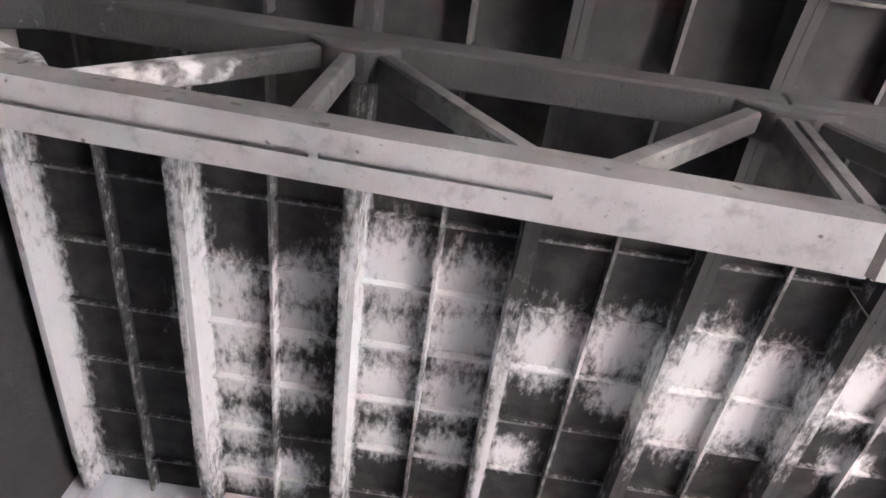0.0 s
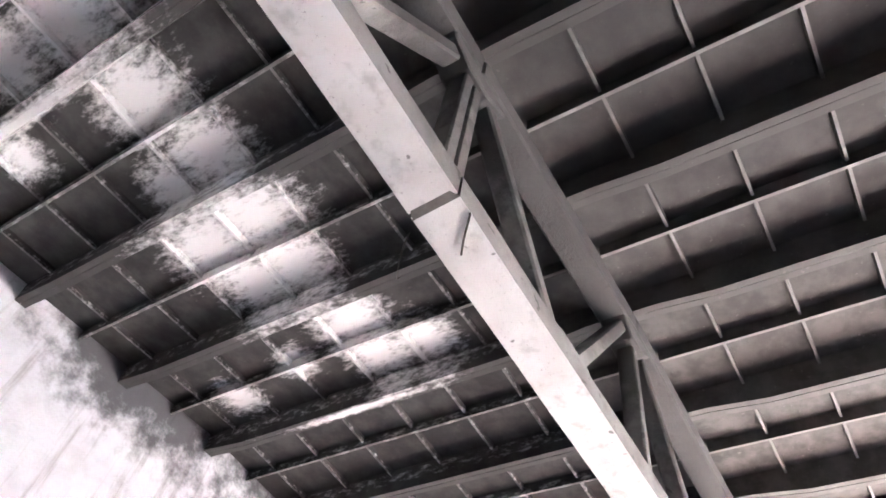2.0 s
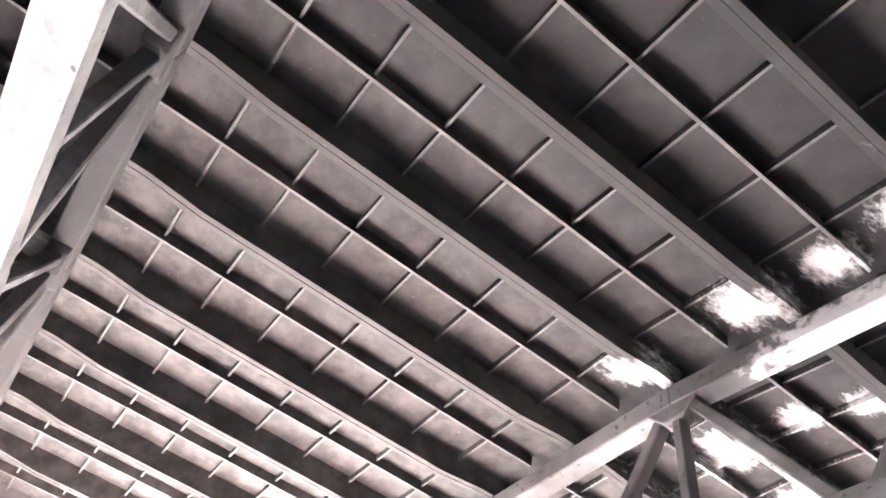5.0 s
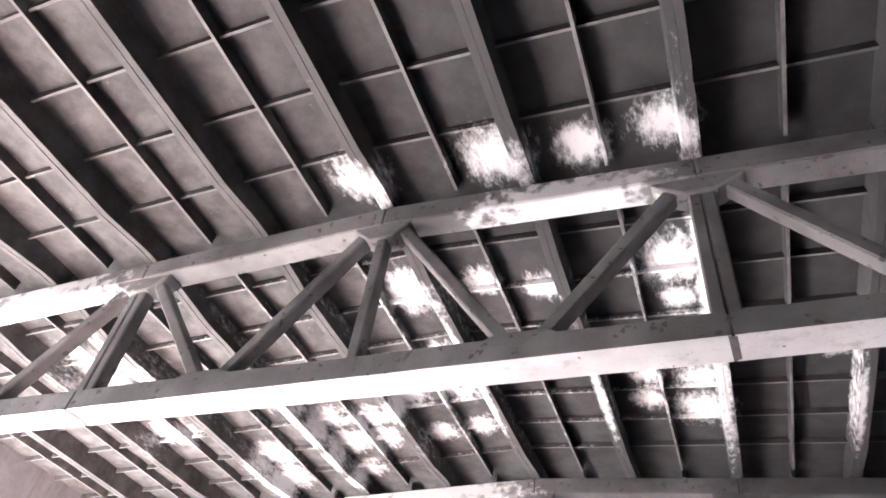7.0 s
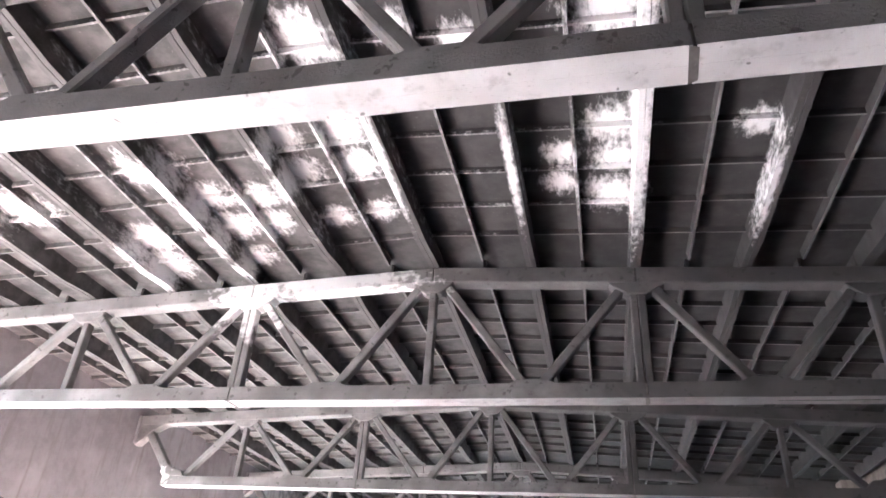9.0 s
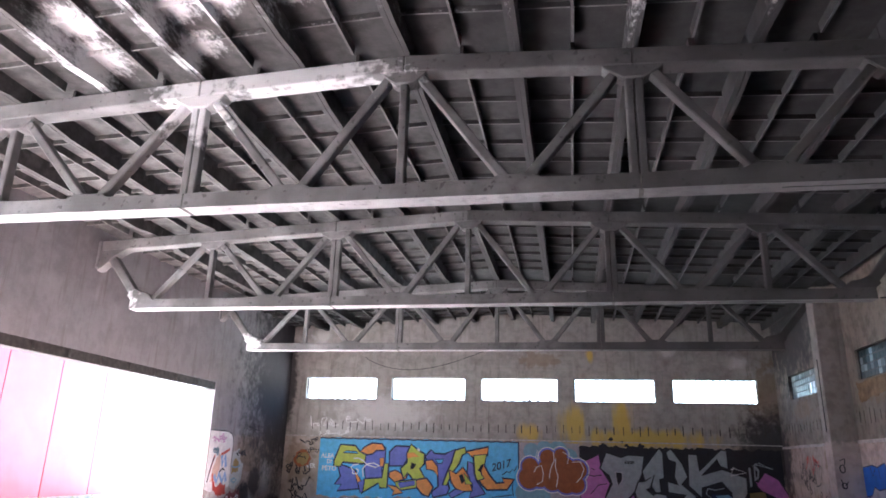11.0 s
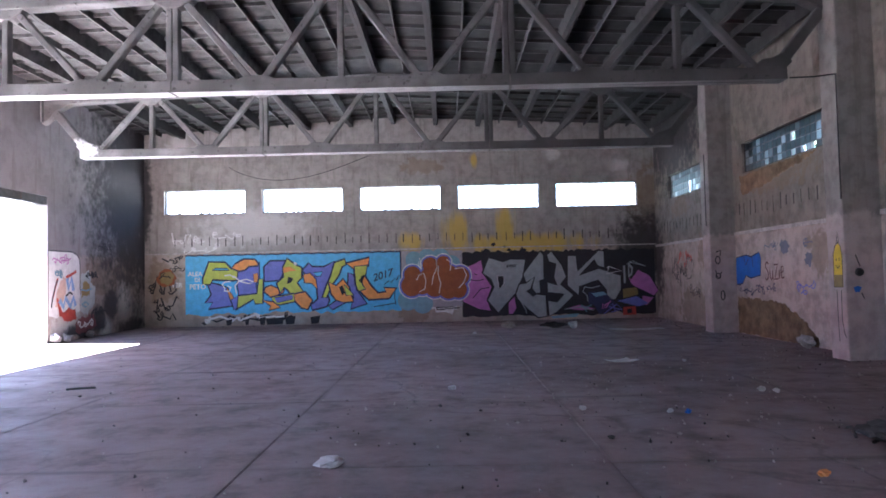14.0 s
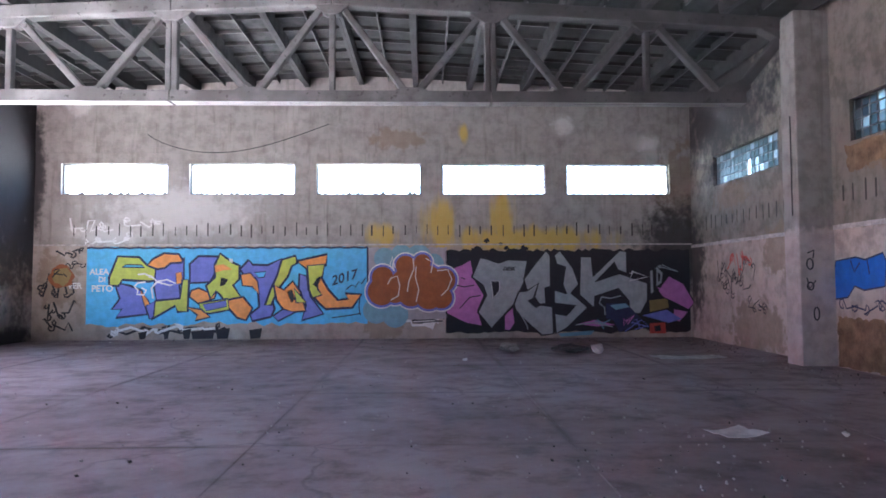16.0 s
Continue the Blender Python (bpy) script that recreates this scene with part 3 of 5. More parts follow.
def window(name, a, b, sill, head, axis, depth, keep, label):
    """Glass blocks in a mortar grid, set into a wall opening. keep(column, row, columns) says which blocks are left."""
    w = tagged(new(name), label, kind="structure")
    w.location = (0, depth, 0) if axis == 0 else (depth, 0, 0)
    cols, rows = round((b - a) / .205), 4
    du, dz = (b - a) / cols, (head - sill) / rows
    def at(u, z):
        return (u, 0, z) if axis == 0 else (0, u, z)
    frame_bm = bmesh.new()
    t = .03
    def bar(u0, u1, z0, z1, half):
        p, q = list(at(u0, z0)), list(at(u1, z1))
        p[1 - axis], q[1 - axis] = -half, half
        box(frame_bm, p, q)
    bar(a, a + t, sill, head, .06), bar(b - t, b, sill, head, .06)
    bar(a + t, b - t, head - t, head, .06), bar(a + t, b - t, sill, sill + t, .06)
    part("window_frame", frame_bm, STEEL, w)
    grid_bm = bmesh.new()
    any_bar = False
    for i in range(cols):
        for j in range(rows):
            if not keep(i, j, cols):
                continue
            u, z = a + (i + .5) * du, sill + (j + .5) * dz
            for u0, u1, z0, z1 in ((u - du / 2, u + du / 2, z - dz / 2, z - dz / 2 + .009), (u - du / 2, u + du / 2, z + dz / 2 - .009, z + dz / 2),
                                   (u - du / 2, u - du / 2 + .009, z - dz / 2 + .009, z + dz / 2 - .009), (u + du / 2 - .009, u + du / 2, z - dz / 2 + .009, z + dz / 2 - .009)):
                p, q = list(at(u0, z0)), list(at(u1, z1))
                p[1 - axis], q[1 - axis] = -.03, .03
                box(grid_bm, p, q)
                any_bar = True
            ob = new("glass_block", BLOCK_X if axis == 0 else BLOCK_Y)
            ob.parent, ob.location = w, at(u, z)
            ob.scale = ((du - .018) / .188, 1, (dz - .018) / .188) if axis == 0 else (1, (du - .018) / .188, (dz - .018) / .188)
            ob.visible_shadow = False
    if any_bar:
        part("mortar_grid", grid_bm, MORTAR, w)
    else:
        grid_bm.free()
    return w


rng = random.Random(11)
for n, (a, b, s, h) in enumerate(NORTH_WINDOWS, 1):
    if n < 4:
        keep = lambda i, j, c: j == 0 and rng.random() < .3
        label = "broken-out clerestory window with stubs of glass block"
    else:
        keep = lambda i, j, c: rng.random() < .93
        label = "clerestory window of glass blocks with some missing"
    win = window("window_%d" % n, a, b, s, h, 0, .16, keep, label)
    if n < 4:
        # jagged mortar left on the sill
        bm = bmesh.new()
        u = a + .04
        while u < b - .15:
            wd, ht = rng.uniform(.05, .16), rng.uniform(.015, .09)
            extrude(bm, [(u, s + .02), (u + wd, s + .02), (u + wd * .8, s + .03 + ht), (u + wd * .3, s + .03 + ht * .7)], 1, -.03, .03)
            u += wd + rng.uniform(.0, .25)
        part("broken_mortar", bm, MORTAR, win)
for n, (a, b, s, h) in enumerate(EAST_WINDOWS, 6):
    window("window_%d" % n, a, b, s, h, 1, EAST_X + .12, lambda i, j, c: rng.random() < .95, "dim greenish glass block window high in the wall")

# ---- gateway steel and yard ----
bm = bmesh.new()
box(bm, (WEST_X - .34, DOORS[0][0], 3.72), (WEST_X - .02, DOORS[0][1], 3.95))
y = DOORS[0][0] + .3
while y < DOORS[0][1] - .3:
    box(bm, (WEST_X - .019, y, 3.76), (WEST_X + .03, y + .05, 3.93))
    y += 1.1
tagged(part("door_rail", bm, STEEL), "dark steel sliding door rail under the lintel", "door rail")

RED = plain("sun-bleached red cladding", (0.46, 0.055, 0.075), 0.6, 0, 0.15, 1.2)
building = tagged(new("red_building"), "low building clad in bright red panels, lengthened unseen to block light", "building")
bm = bmesh.new()
# runs on unseen south of the panels, added to block low outside light
box(bm, (-24, -45, -.06), (-16.05, -.4, 5.2))
part("wall", bm, MORTAR, building)
bm = bmesh.new()
box(bm, (-24.2, -45.2, 5.2), (-15.9, -.2, 5.4))
part("roof", bm, STEEL, building)
panel = shared_box("panel", (.05, 2.46, 4.9), .01, RED)
for i in range(7):
    ob = new("panel", panel)
    ob.parent, ob.location = building, (-16.02, -.97 if i == 0 else -2.75 - 2.5 * (i - 1), 2.65)
    ob.scale.y = .43 if i == 0 else 1.0
WHITE = plain("white render", (0.8, 0.8, 0.78), 0.9, 0, 0.12, 0.8)
far = tagged(new("white_building"), "white rendered building in full sun across the yard", "building")
bm = bmesh.new()
box(bm, (-38, -8, -.06), (-30, 30, 9))
part("wall", bm, WHITE, far)
bm = bmesh.new()
box(bm, (-38.3, -8.3, 9), (-29.7, 30.3, 9.3))
part("roof", bm, STEEL, far)
bm = bmesh.new()
for i in range(420):
    x, y = rng.gauss(-14.6, .7), rng.uniform(-14, 2)
    h, a = rng.uniform(.12, .4), rng.uniform(0, 6.28)
    dx, dy = math.cos(a) * .03, math.sin(a) * .03
    tip = (x + rng.uniform(-.12, .12), y + rng.uniform(-.12, .12), h - .06)
    bm.faces.new([bm.verts.new(p) for p in ((x - dx, y - dy, -.06), (x + dx, y + dy, -.06), tip)])
tagged(part("weeds", bm, plain("yellow-green weeds", (0.30, 0.33, 0.06))), "yellow-green weeds along the foot of the building", "weeds", kind="stuff")
LEAF = plain("dark foliage", (0.05, 0.085, 0.03), 0.7, 0, 0.5, 2.0)
BARK = plain("bark", (0.12, 0.09, 0.07))


def tree(x, y, h, seed):
    r = random.Random(seed)
    t = tagged(new("tree"), "leafy tree close outside the block windows", "tree", "trees behind the east wall")
    t.location = (x, y, -.06)
    bm = bmesh.new()
    bmesh.ops.create_cone(bm, cap_ends=True, segments=9, radius1=.16, radius2=.05, depth=h, matrix=Matrix.Translation((0, 0, h / 2)))
    for i in range(6):
        a, z = r.uniform(0, 6.3), r.uniform(.4, .85) * h
        beam(bm, (0, 0, z), (math.cos(a) * 1.1, math.sin(a) * 1.1, z + .8), .05, .05)
    part("trunk", bm, BARK, t)
    bm = bmesh.new()
    for i in range(60):
        c = Vector((r.gauss(0, .9), r.gauss(0, .9), h * r.uniform(.45, 1.1)))
        for j in range(26):
            p = c + Vector((r.gauss(0, .3), r.gauss(0, .3), r.gauss(0, .26)))
            u, v = Vector((r.uniform(-1, 1), r.uniform(-1, 1), r.uniform(-1, 1))) * .1, Vector((r.uniform(-1, 1), r.uniform(-1, 1), r.uniform(-1, 1))) * .06
            bm.faces.new([bm.verts.new(q) for q in (p - u, p + v, p + u, p - v)])
    part("crown", bm, LEAF, t)


for i in range(9):
    tree(11.9 + .6 * (i % 2), -2.5 - 3.1 * i, 5.2 + .5 * (i % 3), 40 + i)


# ---- mouldings on the walls ----
LEDGE = plain("chipped plaster edge", (0.50, 0.46, 0.43))
bm = bmesh.new()
for y0, y1 in ((-6.07, -.01), (-11.92, -6.62), (-18.0, -12.47)):
    box(bm, (EAST_X - .035, y0, 2.47), (EAST_X + .002, y1, 2.55))
bmesh.ops.subdivide_edges(bm, edges=[e for e in bm.edges if e.calc_length() > 2], cuts=40)
wobble(bm, .01, 5)
structure("trim_east", bm, LEDGE, "chipped plaster string course on the east wall")
bm = bmesh.new()
box(bm, (WEST_X + .01, -.014, 2.56), (EAST_X - .01, .002, 2.60))
bmesh.ops.subdivide_edges(bm, edges=[e for e in bm.edges if e.calc_length() > 2], cuts=60)
wobble(bm, .006, 5)
structure("trim_north", bm, LEDGE, "thin plaster edge above the murals")
bm = bmesh.new()
rng = random.Random(17)
z = 5.12
while z < 5.9:
    step = rng.uniform(.11, .17)
    box(bm, (WEST_X + .01, -.03 - rng.uniform(0, .014), z), (EAST_X - .01, .002, min(z + step - .006, 5.95)))
    z += step
bmesh.ops.subdivide_edges(bm, edges=[e for e in bm.edges if e.calc_length() > 2], cuts=60)
wobble(bm, .008, 3)
structure("ring_beam", bm, NORTH, "board-marked concrete ring beam above the windows")
# slots are thin dark strips laid on the plaster, not cut into it
SLOT = plain("dark slot strip", (0.06, 0.05, 0.045))
slot_n, slot_e = shared_box("slot", (.035, .008, .34), .003, SLOT), shared_box("slot", (.008, .04, .36), .003, SLOT)
rng = random.Random(3)
for i in range(56):
    ob = new("slot", slot_n)
    ob.parent, ob.location = wall_north, (-7.8 + .3 * i + rng.uniform(-.03, .03), -.002, 2.98 + rng.uniform(-.03, .03))
    ob.scale = (rng.uniform(.5, 1.2), 1, rng.uniform(.6, 1.1))
for y in [-1.0 - .3 * i for i in range(15)] + [-6.9 - .3 * i for i in range(16)] + [-13 - .3 * i for i in range(16)]:
    ob = new("slot", slot_e)
    ob.parent, ob.location = wall_east, (EAST_X - .002, y + rng.uniform(-.03, .03), 3.08 + rng.uniform(-.03, .03))
    ob.scale = (1, rng.uniform(.5, 1.3), rng.uniform(.6, 1.1))

# bare brickwork beside the second column
BRICK = plain("weathered red brick", (0.36, 0.15, 0.085), 0.9, 0, 0.4, 14)
brick = shared_box("brick", (.03, .235, .065), .006, BRICK)
for r in range(29):
    for c in range(6):
        y = -12.95 - .25 * c - (.125 if r % 2 else 0)
        ob = new("brick", brick)
        ob.parent, ob.location = wall_east, (EAST_X - .006 + rng.uniform(-.004, .004), y, .06 + .079 * r)


# ---- cables ----
def tube(name, pts, r, material, label, category):
    c = bpy.data.curves.new(name, "CURVE")
    c.dimensions, c.bevel_depth, c.bevel_resolution = "3D", r, 1
    s = c.splines.new("POLY")
    s.points.add(len(pts) - 1)
    for p, q in zip(s.points, pts):
        p.co = (*q, 1)
    ob = new(name, c)
    c.materials.append(material)
    me = bpy.data.meshes.new_from_object(ob)
    bpy.data.objects.remove(ob)
    return tagged(new(name, me), label, category)


sag = [(-5.85 + 4.95 * i / 24, -.045, 5.62 + .3 * i / 24 - .62 * math.sin(math.pi * (i / 24) ** .8)) for i in range(25)]
tube("cable", sag, .012, CABLE, "black cable sagging across the end wall", "cable")
tube("conduit", [(8.535, -12.45, 2.75), (8.535, -12.45, 4.9), (8.3, -12.2, 4.93), (7.9, -12.17, 4.93)], .014, CABLE, "thin dark conduit up the column", "cable")
tube("conduit", [(8.535, -6.42, 2.75), (8.535, -6.42, 4.6)], .012, CABLE, "thin dark conduit up the column", "cable")
tube("steel_hook", [(2.9, -29.86, CHORD_Z + .06), (2.87, -29.85, CHORD_Z - .01), (2.76, -29.95, CHORD_Z - .02), (2.67, -30.02, CHORD_Z - .03)], .007, STEEL, "bent reinforcement wire poking out of the truss", "wire")
tube("steel_hook", [(1.78, -31.4, 7.12), (1.76, -31.45, 6.98), (1.66, -31.55, 6.9), (1.5, -31.68, 6.88), (1.46, -31.62, 6.95)], .009, STEEL, "bent steel hook hanging from the roof slab", "hook")
bm = bmesh.new()
bmesh.ops.create_cone(bm, cap_ends=True, segments=20, radius1=.075, radius2=.06, depth=.05, matrix=pose(8.78, -12.475, 1.5, 90))
soften(bm, .008)
tagged(part("socket_box", bm, CABLE), "round black socket box on the column", "socket")


# ---- murals: flat paint on the end wall ----
INK = paint("black spray paint", (0.02, 0.02, 0.026), 0.12)
NAVY = paint("navy outline paint", (0.03, 0.035, 0.09), 0.1)
SKYBLUE = paint("sky blue mural paint", (0.13, 0.48, 0.78), 0.12)
LIME = paint("lime mural paint", (0.52, 0.58, 0.10), 0.1)
ORANGE = paint("orange mural paint", (0.80, 0.33, 0.09), 0.1)
VIOLET = paint("violet blue mural paint", (0.17, 0.19, 0.58), 0.1)
BROWN = paint("brown mural paint", (0.30, 0.10, 0.035), 0.1)
SILVER = paint("silver mural paint", (0.34, 0.365, 0.375), 0.15)
PINK = paint("magenta mural paint", (0.52, 0.18, 0.46), 0.12)
CHALK = paint("white line paint", (0.74, 0.73, 0.72), 0.1)
GREYBLUE = paint("grey blue mural paint", (0.20, 0.36, 0.46), 0.2)
RUST = paint("red mural paint", (0.50, 0.07, 0.05), 0.2)
MINT = paint("bright blue paint", (0.02, 0.13, 0.50), 0.1)
GREYPATCH = paint("grey blue cover paint", (0.16, 0.17, 0.22), 0.25)
OCHRE_BASE = paint("dull ochre paint", (0.26, 0.20, 0.07), 0.2)
YELLOW = paint("yellow paint", (0.75, 0.55, 0.04), 0.1)


def one(u, v):
    return Vector((-7.09 + u * .005786, 0, 2.94 - v * .00571))


def two(u, v):
    return Vector((.061 + u * .005786, 0, 2.94 - v * .00571))


def mural_one(u, v):
    return Vector((-7.136 + u * .006038, 0, 2.902 - v * .005936))


def mural_two(u, v):
    return Vector((1.194 + u * .006038, 0, 2.902 - v * .005936))


def three(u, v):
    return Vector((6.02 + u * .00527, 0, 2.94 - v * .0052))


def ribbon(bm, pts, width, lift, closed=False):
    """A painted line of even width along points on the wall."""
    n = len(pts)
    ends = []
    for i, p in enumerate(pts):
        a = pts[i - 1] if closed or i else p
        b = pts[(i + 1) % n] if closed or i < n - 1 else p
        d = (b - a).normalized()
        s = Vector((-d.z, 0, d.x)) * width / 2
        ends.append((bm.verts.new((p.x + s.x, -lift, p.z + s.z)), bm.verts.new((p.x - s.x, -lift, p.z - s.z))))
    for i in range(n if closed else n - 1):
        (a, b), (c, d) = ends[i], ends[(i + 1) % n]
        bm.faces.new((a, b, d, c))


def strokes(parent, name, at, lines, width, lift, material):
    for pts in lines:
        bm = bmesh.new()
        ribbon(bm, [at(*p) for p in pts], width, lift)
        part(name, bm, material, parent)


def fill(bm, pts, lift):
    f = bm.faces.new([bm.verts.new((p.x, -lift, p.z)) for p in pts])
    f.normal_update()
    bmesh.ops.triangulate(bm, faces=[f])


LAYER = [0]


def shape(mural, material, at, *pts, line=NAVY, width=.05, name="painted_shape"):
    """One colour field with its outline; each lies a hair above the one before it."""
    LAYER[0] += 1
    lift = .006 + .0006 * LAYER[0]
    where = [at(*p) for p in pts]
    bm = bmesh.new()
    fill(bm, where, lift)
    part(name, bm, material, mural)
    if line:
        bm = bmesh.new()
        ribbon(bm, where, width, lift + .0003, True)
        part("outline", bm, line, mural)


def disc(bm, c, r, lift, n=20):
    f = [bm.verts.new((c.x + r * math.cos(6.2832 * i / n), -lift, c.z + r * math.sin(6.2832 * i / n))) for i in range(n)]
    bm.faces.new(f)


def ragged(bm, x0, x1, z0, z1, lift, seed, low=.12, high=.02):
    """A painted field whose lower edge shows wear."""
    r = random.Random(seed)
    n = 70
    last = None
    for i in range(n + 1):
        x = x0 + (x1 - x0) * i / n
        e = low * (noise.noise((x * 1.1, seed, 0)) + .5 * noise.noise((x * 4.3, seed, 2)))
        pair = (bm.verts.new((x, -lift, z0 + e)), bm.verts.new((x, -lift, z1 + r.uniform(-high, high))))
        if last:
            bm.faces.new((last[0], pair[0], pair[1], last[1]))
        last = pair


def writing(parent, text, x, z, size, material, lift, lean=0.0, turn=0.0, name="lettering"):
    c = bpy.data.curves.new(name, "FONT")
    c.body, c.size, c.shear, c.offset = text, size, lean, .006
    ob = new(name, c)
    me = bpy.data.meshes.new_from_object(ob)
    bpy.data.objects.remove(ob)
    me.materials.append(material)
    ob = new(name, me)
    ob.parent = parent
    ob.matrix_local = pose(x, -lift, z, 90, 0, 0) @ pose(0, 0, 0, 0, 0, turn)
    return ob


blue = tagged(new("blue_mural"), "blue graffiti mural with lime, orange and violet letters", "mural")
bm = bmesh.new()
ragged(bm, -7.45, .18, .42, 2.52, .005, 4, .16)
part("background", bm, SKYBLUE, blue)
bm = bmesh.new()
edge = [Vector((-7.45 + 7.63 * i / 60, 0, 2.50 + .012 * math.sin(i * 1.9))) for i in range(61)]
ribbon(bm, edge, .05, .0056)
ribbon(bm, [Vector((.17, 0, 2.5)), Vector((.18, 0, .6))], .05, .0056)
part("outline", bm, NAVY, blue)
M = mural_one
shape(blue, VIOLET, M, (72, 225), (140, 240), (195, 262), (222, 372), (82, 388), (108, 348), (62, 350), (98, 300), width=.065)
shape(blue, LIME, M, (48, 205), (85, 106), (182, 110), (216, 146), (266, 168), (264, 214), (230, 222), (108, 214), (92, 242), (50, 240), width=.065)
shape(blue, SKYBLUE, M, (106, 156), (126, 144), (194, 146), (206, 158), width=.035)
shape(blue, VIOLET, M, (256, 165), (345, 130), (382, 112), (382, 222), (362, 240), (368, 300), (262, 312), (250, 250), width=.05)
shape(blue, ORANGE, M, (218, 148), (240, 120), (292, 92), (358, 96), (376, 122), (372, 136), (322, 138), (298, 160), (264, 166), width=.06)
shape(blue, ORANGE, M, (346, 184), (372, 178), (378, 230), (350, 234), width=.02)
shape(blue, ORANGE, M, (188, 262), (224, 306), (240, 342), (220, 366), (205, 320), width=.03)
shape(blue, LIME, M, (376, 214), (406, 214), (402, 360), (356, 362), (346, 334), (240, 396), (230, 344), (258, 310), (366, 300), width=.06)
shape(blue, VIOLET, M, (214, 334), (256, 312), (250, 384), (232, 394), width=.04)
shape(blue, VIOLET, M, (408, 142), (446, 106), (548, 108), (536, 160), (500, 226), (410, 230), width=.065)
shape(blue, ORANGE, M, (416, 264), (450, 252), (488, 270), (506, 238), (540, 250), (520, 300), (450, 326), (408, 292), width=.05)
shape(blue, LIME, M, (544, 94), (602, 136), (632, 150), (632, 212), (604, 240), (642, 300), (566, 312), (546, 284), (528, 268), (502, 300), (482, 242), (522, 204), (520, 146), width=.065)
shape(blue, INK, M, (550, 204), (582, 214), (566, 240), (544, 246), line=None)
shape(blue, ORANGE, M, (520, 148), (560, 144), (600, 168), (558, 172), (524, 182), line=None)
shape(blue, CHALK, M, (584, 116), (602, 122), (600, 138), (586, 132), line=None)
shape(blue, ORANGE, M, (604, 302), (650, 294), (692, 346), (664, 402), (624, 390), (588, 350), (562, 314), width=.06)
shape(blue, LIME, M, (452, 322), (582, 302), (588, 354), (500, 370), (462, 366), width=.05)
shape(blue, VIOLET, M, (470, 328), (574, 310), (576, 338), (484, 358), width=.02)
shape(blue, ORANGE, M, (398, 340), (462, 350), (504, 386), (436, 402), (446, 376), width=.05)
shape(blue, VIOLET, M, (634, 166), (672, 124), (692, 146), (760, 148), (822, 118), (808, 200), (772, 280), (792, 350), (776, 386), (692, 406), (680, 374), (722, 340), (716, 270), (704, 208), (650, 192), width=.065)
shape(blue, SKYBLUE, M, (700, 182), (752, 178), (742, 204), (716, 206), width=.035)
shape(blue, ORANGE, M, (638, 192), (680, 184), (714, 222), (722, 282), (690, 248), (646, 242), width=.04)
shape(blue, LIME, M, (822, 124), (884, 104), (892, 140), (868, 152), (850, 202), (806, 262), (776, 332), (748, 332), (772, 262), (800, 200), width=.06)
shape(blue, VIOLET, M, (902, 188), (936, 200), (952, 290), (1012, 374), (914, 404), (932, 334), (898, 262), width=.06)
shape(blue, ORANGE, M, (786, 240), (832, 262), (872, 222), (908, 272), (932, 360), (842, 368), (800, 312), width=.06)
shape(blue, INK, M, (848, 272), (870, 262), (884, 306), (866, 322), line=None)
shape(blue, LIME, M, (878, 256), (934, 320), (888, 322), width=.04)
shape(blue, VIOLET, M, (784, 382), (830, 350), (884, 366), (808, 406), width=.05)
shape(blue, ORANGE, M, (888, 130), (1028, 98), (1022, 150), (986, 166), (1006, 214), (1034, 262), (1076, 310), (1122, 304), (1110, 280), (1184, 284), (1142, 346), (1022, 352), (988, 322), (944, 262), (936, 168), width=.065)
shape(blue, LIME, M, (938, 152), (1016, 144), (1006, 202), (980, 214), (986, 262), (1004, 286), (962, 300), (946, 262), width=.045)
shape(blue, INK, M, (962, 238), (990, 202), (1000, 208), (982, 252), line=None)
for u0, u1, v in ((390, 430, 470), (430, 540, 475), (545, 610, 468), (700, 760, 470), (185, 225, 480), (300, 330, 478)):
    shape(blue, INK, one, (u0, v), (u1, v - 8), (u1 - 8, 510), (u0 + 6, 512), line=None)
strokes(blue, "white_scrawl", M, (((178, 190), (210, 186), (248, 206), (264, 222), (310, 214), (350, 232), (322, 240), (264, 224)), ((248, 206), (236, 196), (228, 204)), ((264, 224), (240, 252), (248, 300)),
            ((214, 224), (180, 228), (164, 244), (180, 262), (176, 280), (206, 284), (216, 262), (196, 250))), .045, .034, CHALK)
strokes(blue, "scrawl", M, (((1112, 262), (1140, 240), (1156, 250), (1172, 226), (1184, 236), (1202, 208)), ((1050, 392), (1110, 384), (1180, 372)), ((1176, 290), (1172, 340), (1178, 380))), .03, .034, NAVY)
writing(blue, "2017", -.80, 1.46, .36, NAVY, .034, .3, 16)
writing(blue, "ALEA", -7.35, 1.78, .22, CHALK, .034)
writing(blue, "DI", -7.12, 1.58, .2, CHALK, .034)
writing(blue, "PETO", -7.3, 1.32, .24, CHALK, .034)
writing(wall_north, "VER", -7.95, 1.40, .22, CHALK, .005)

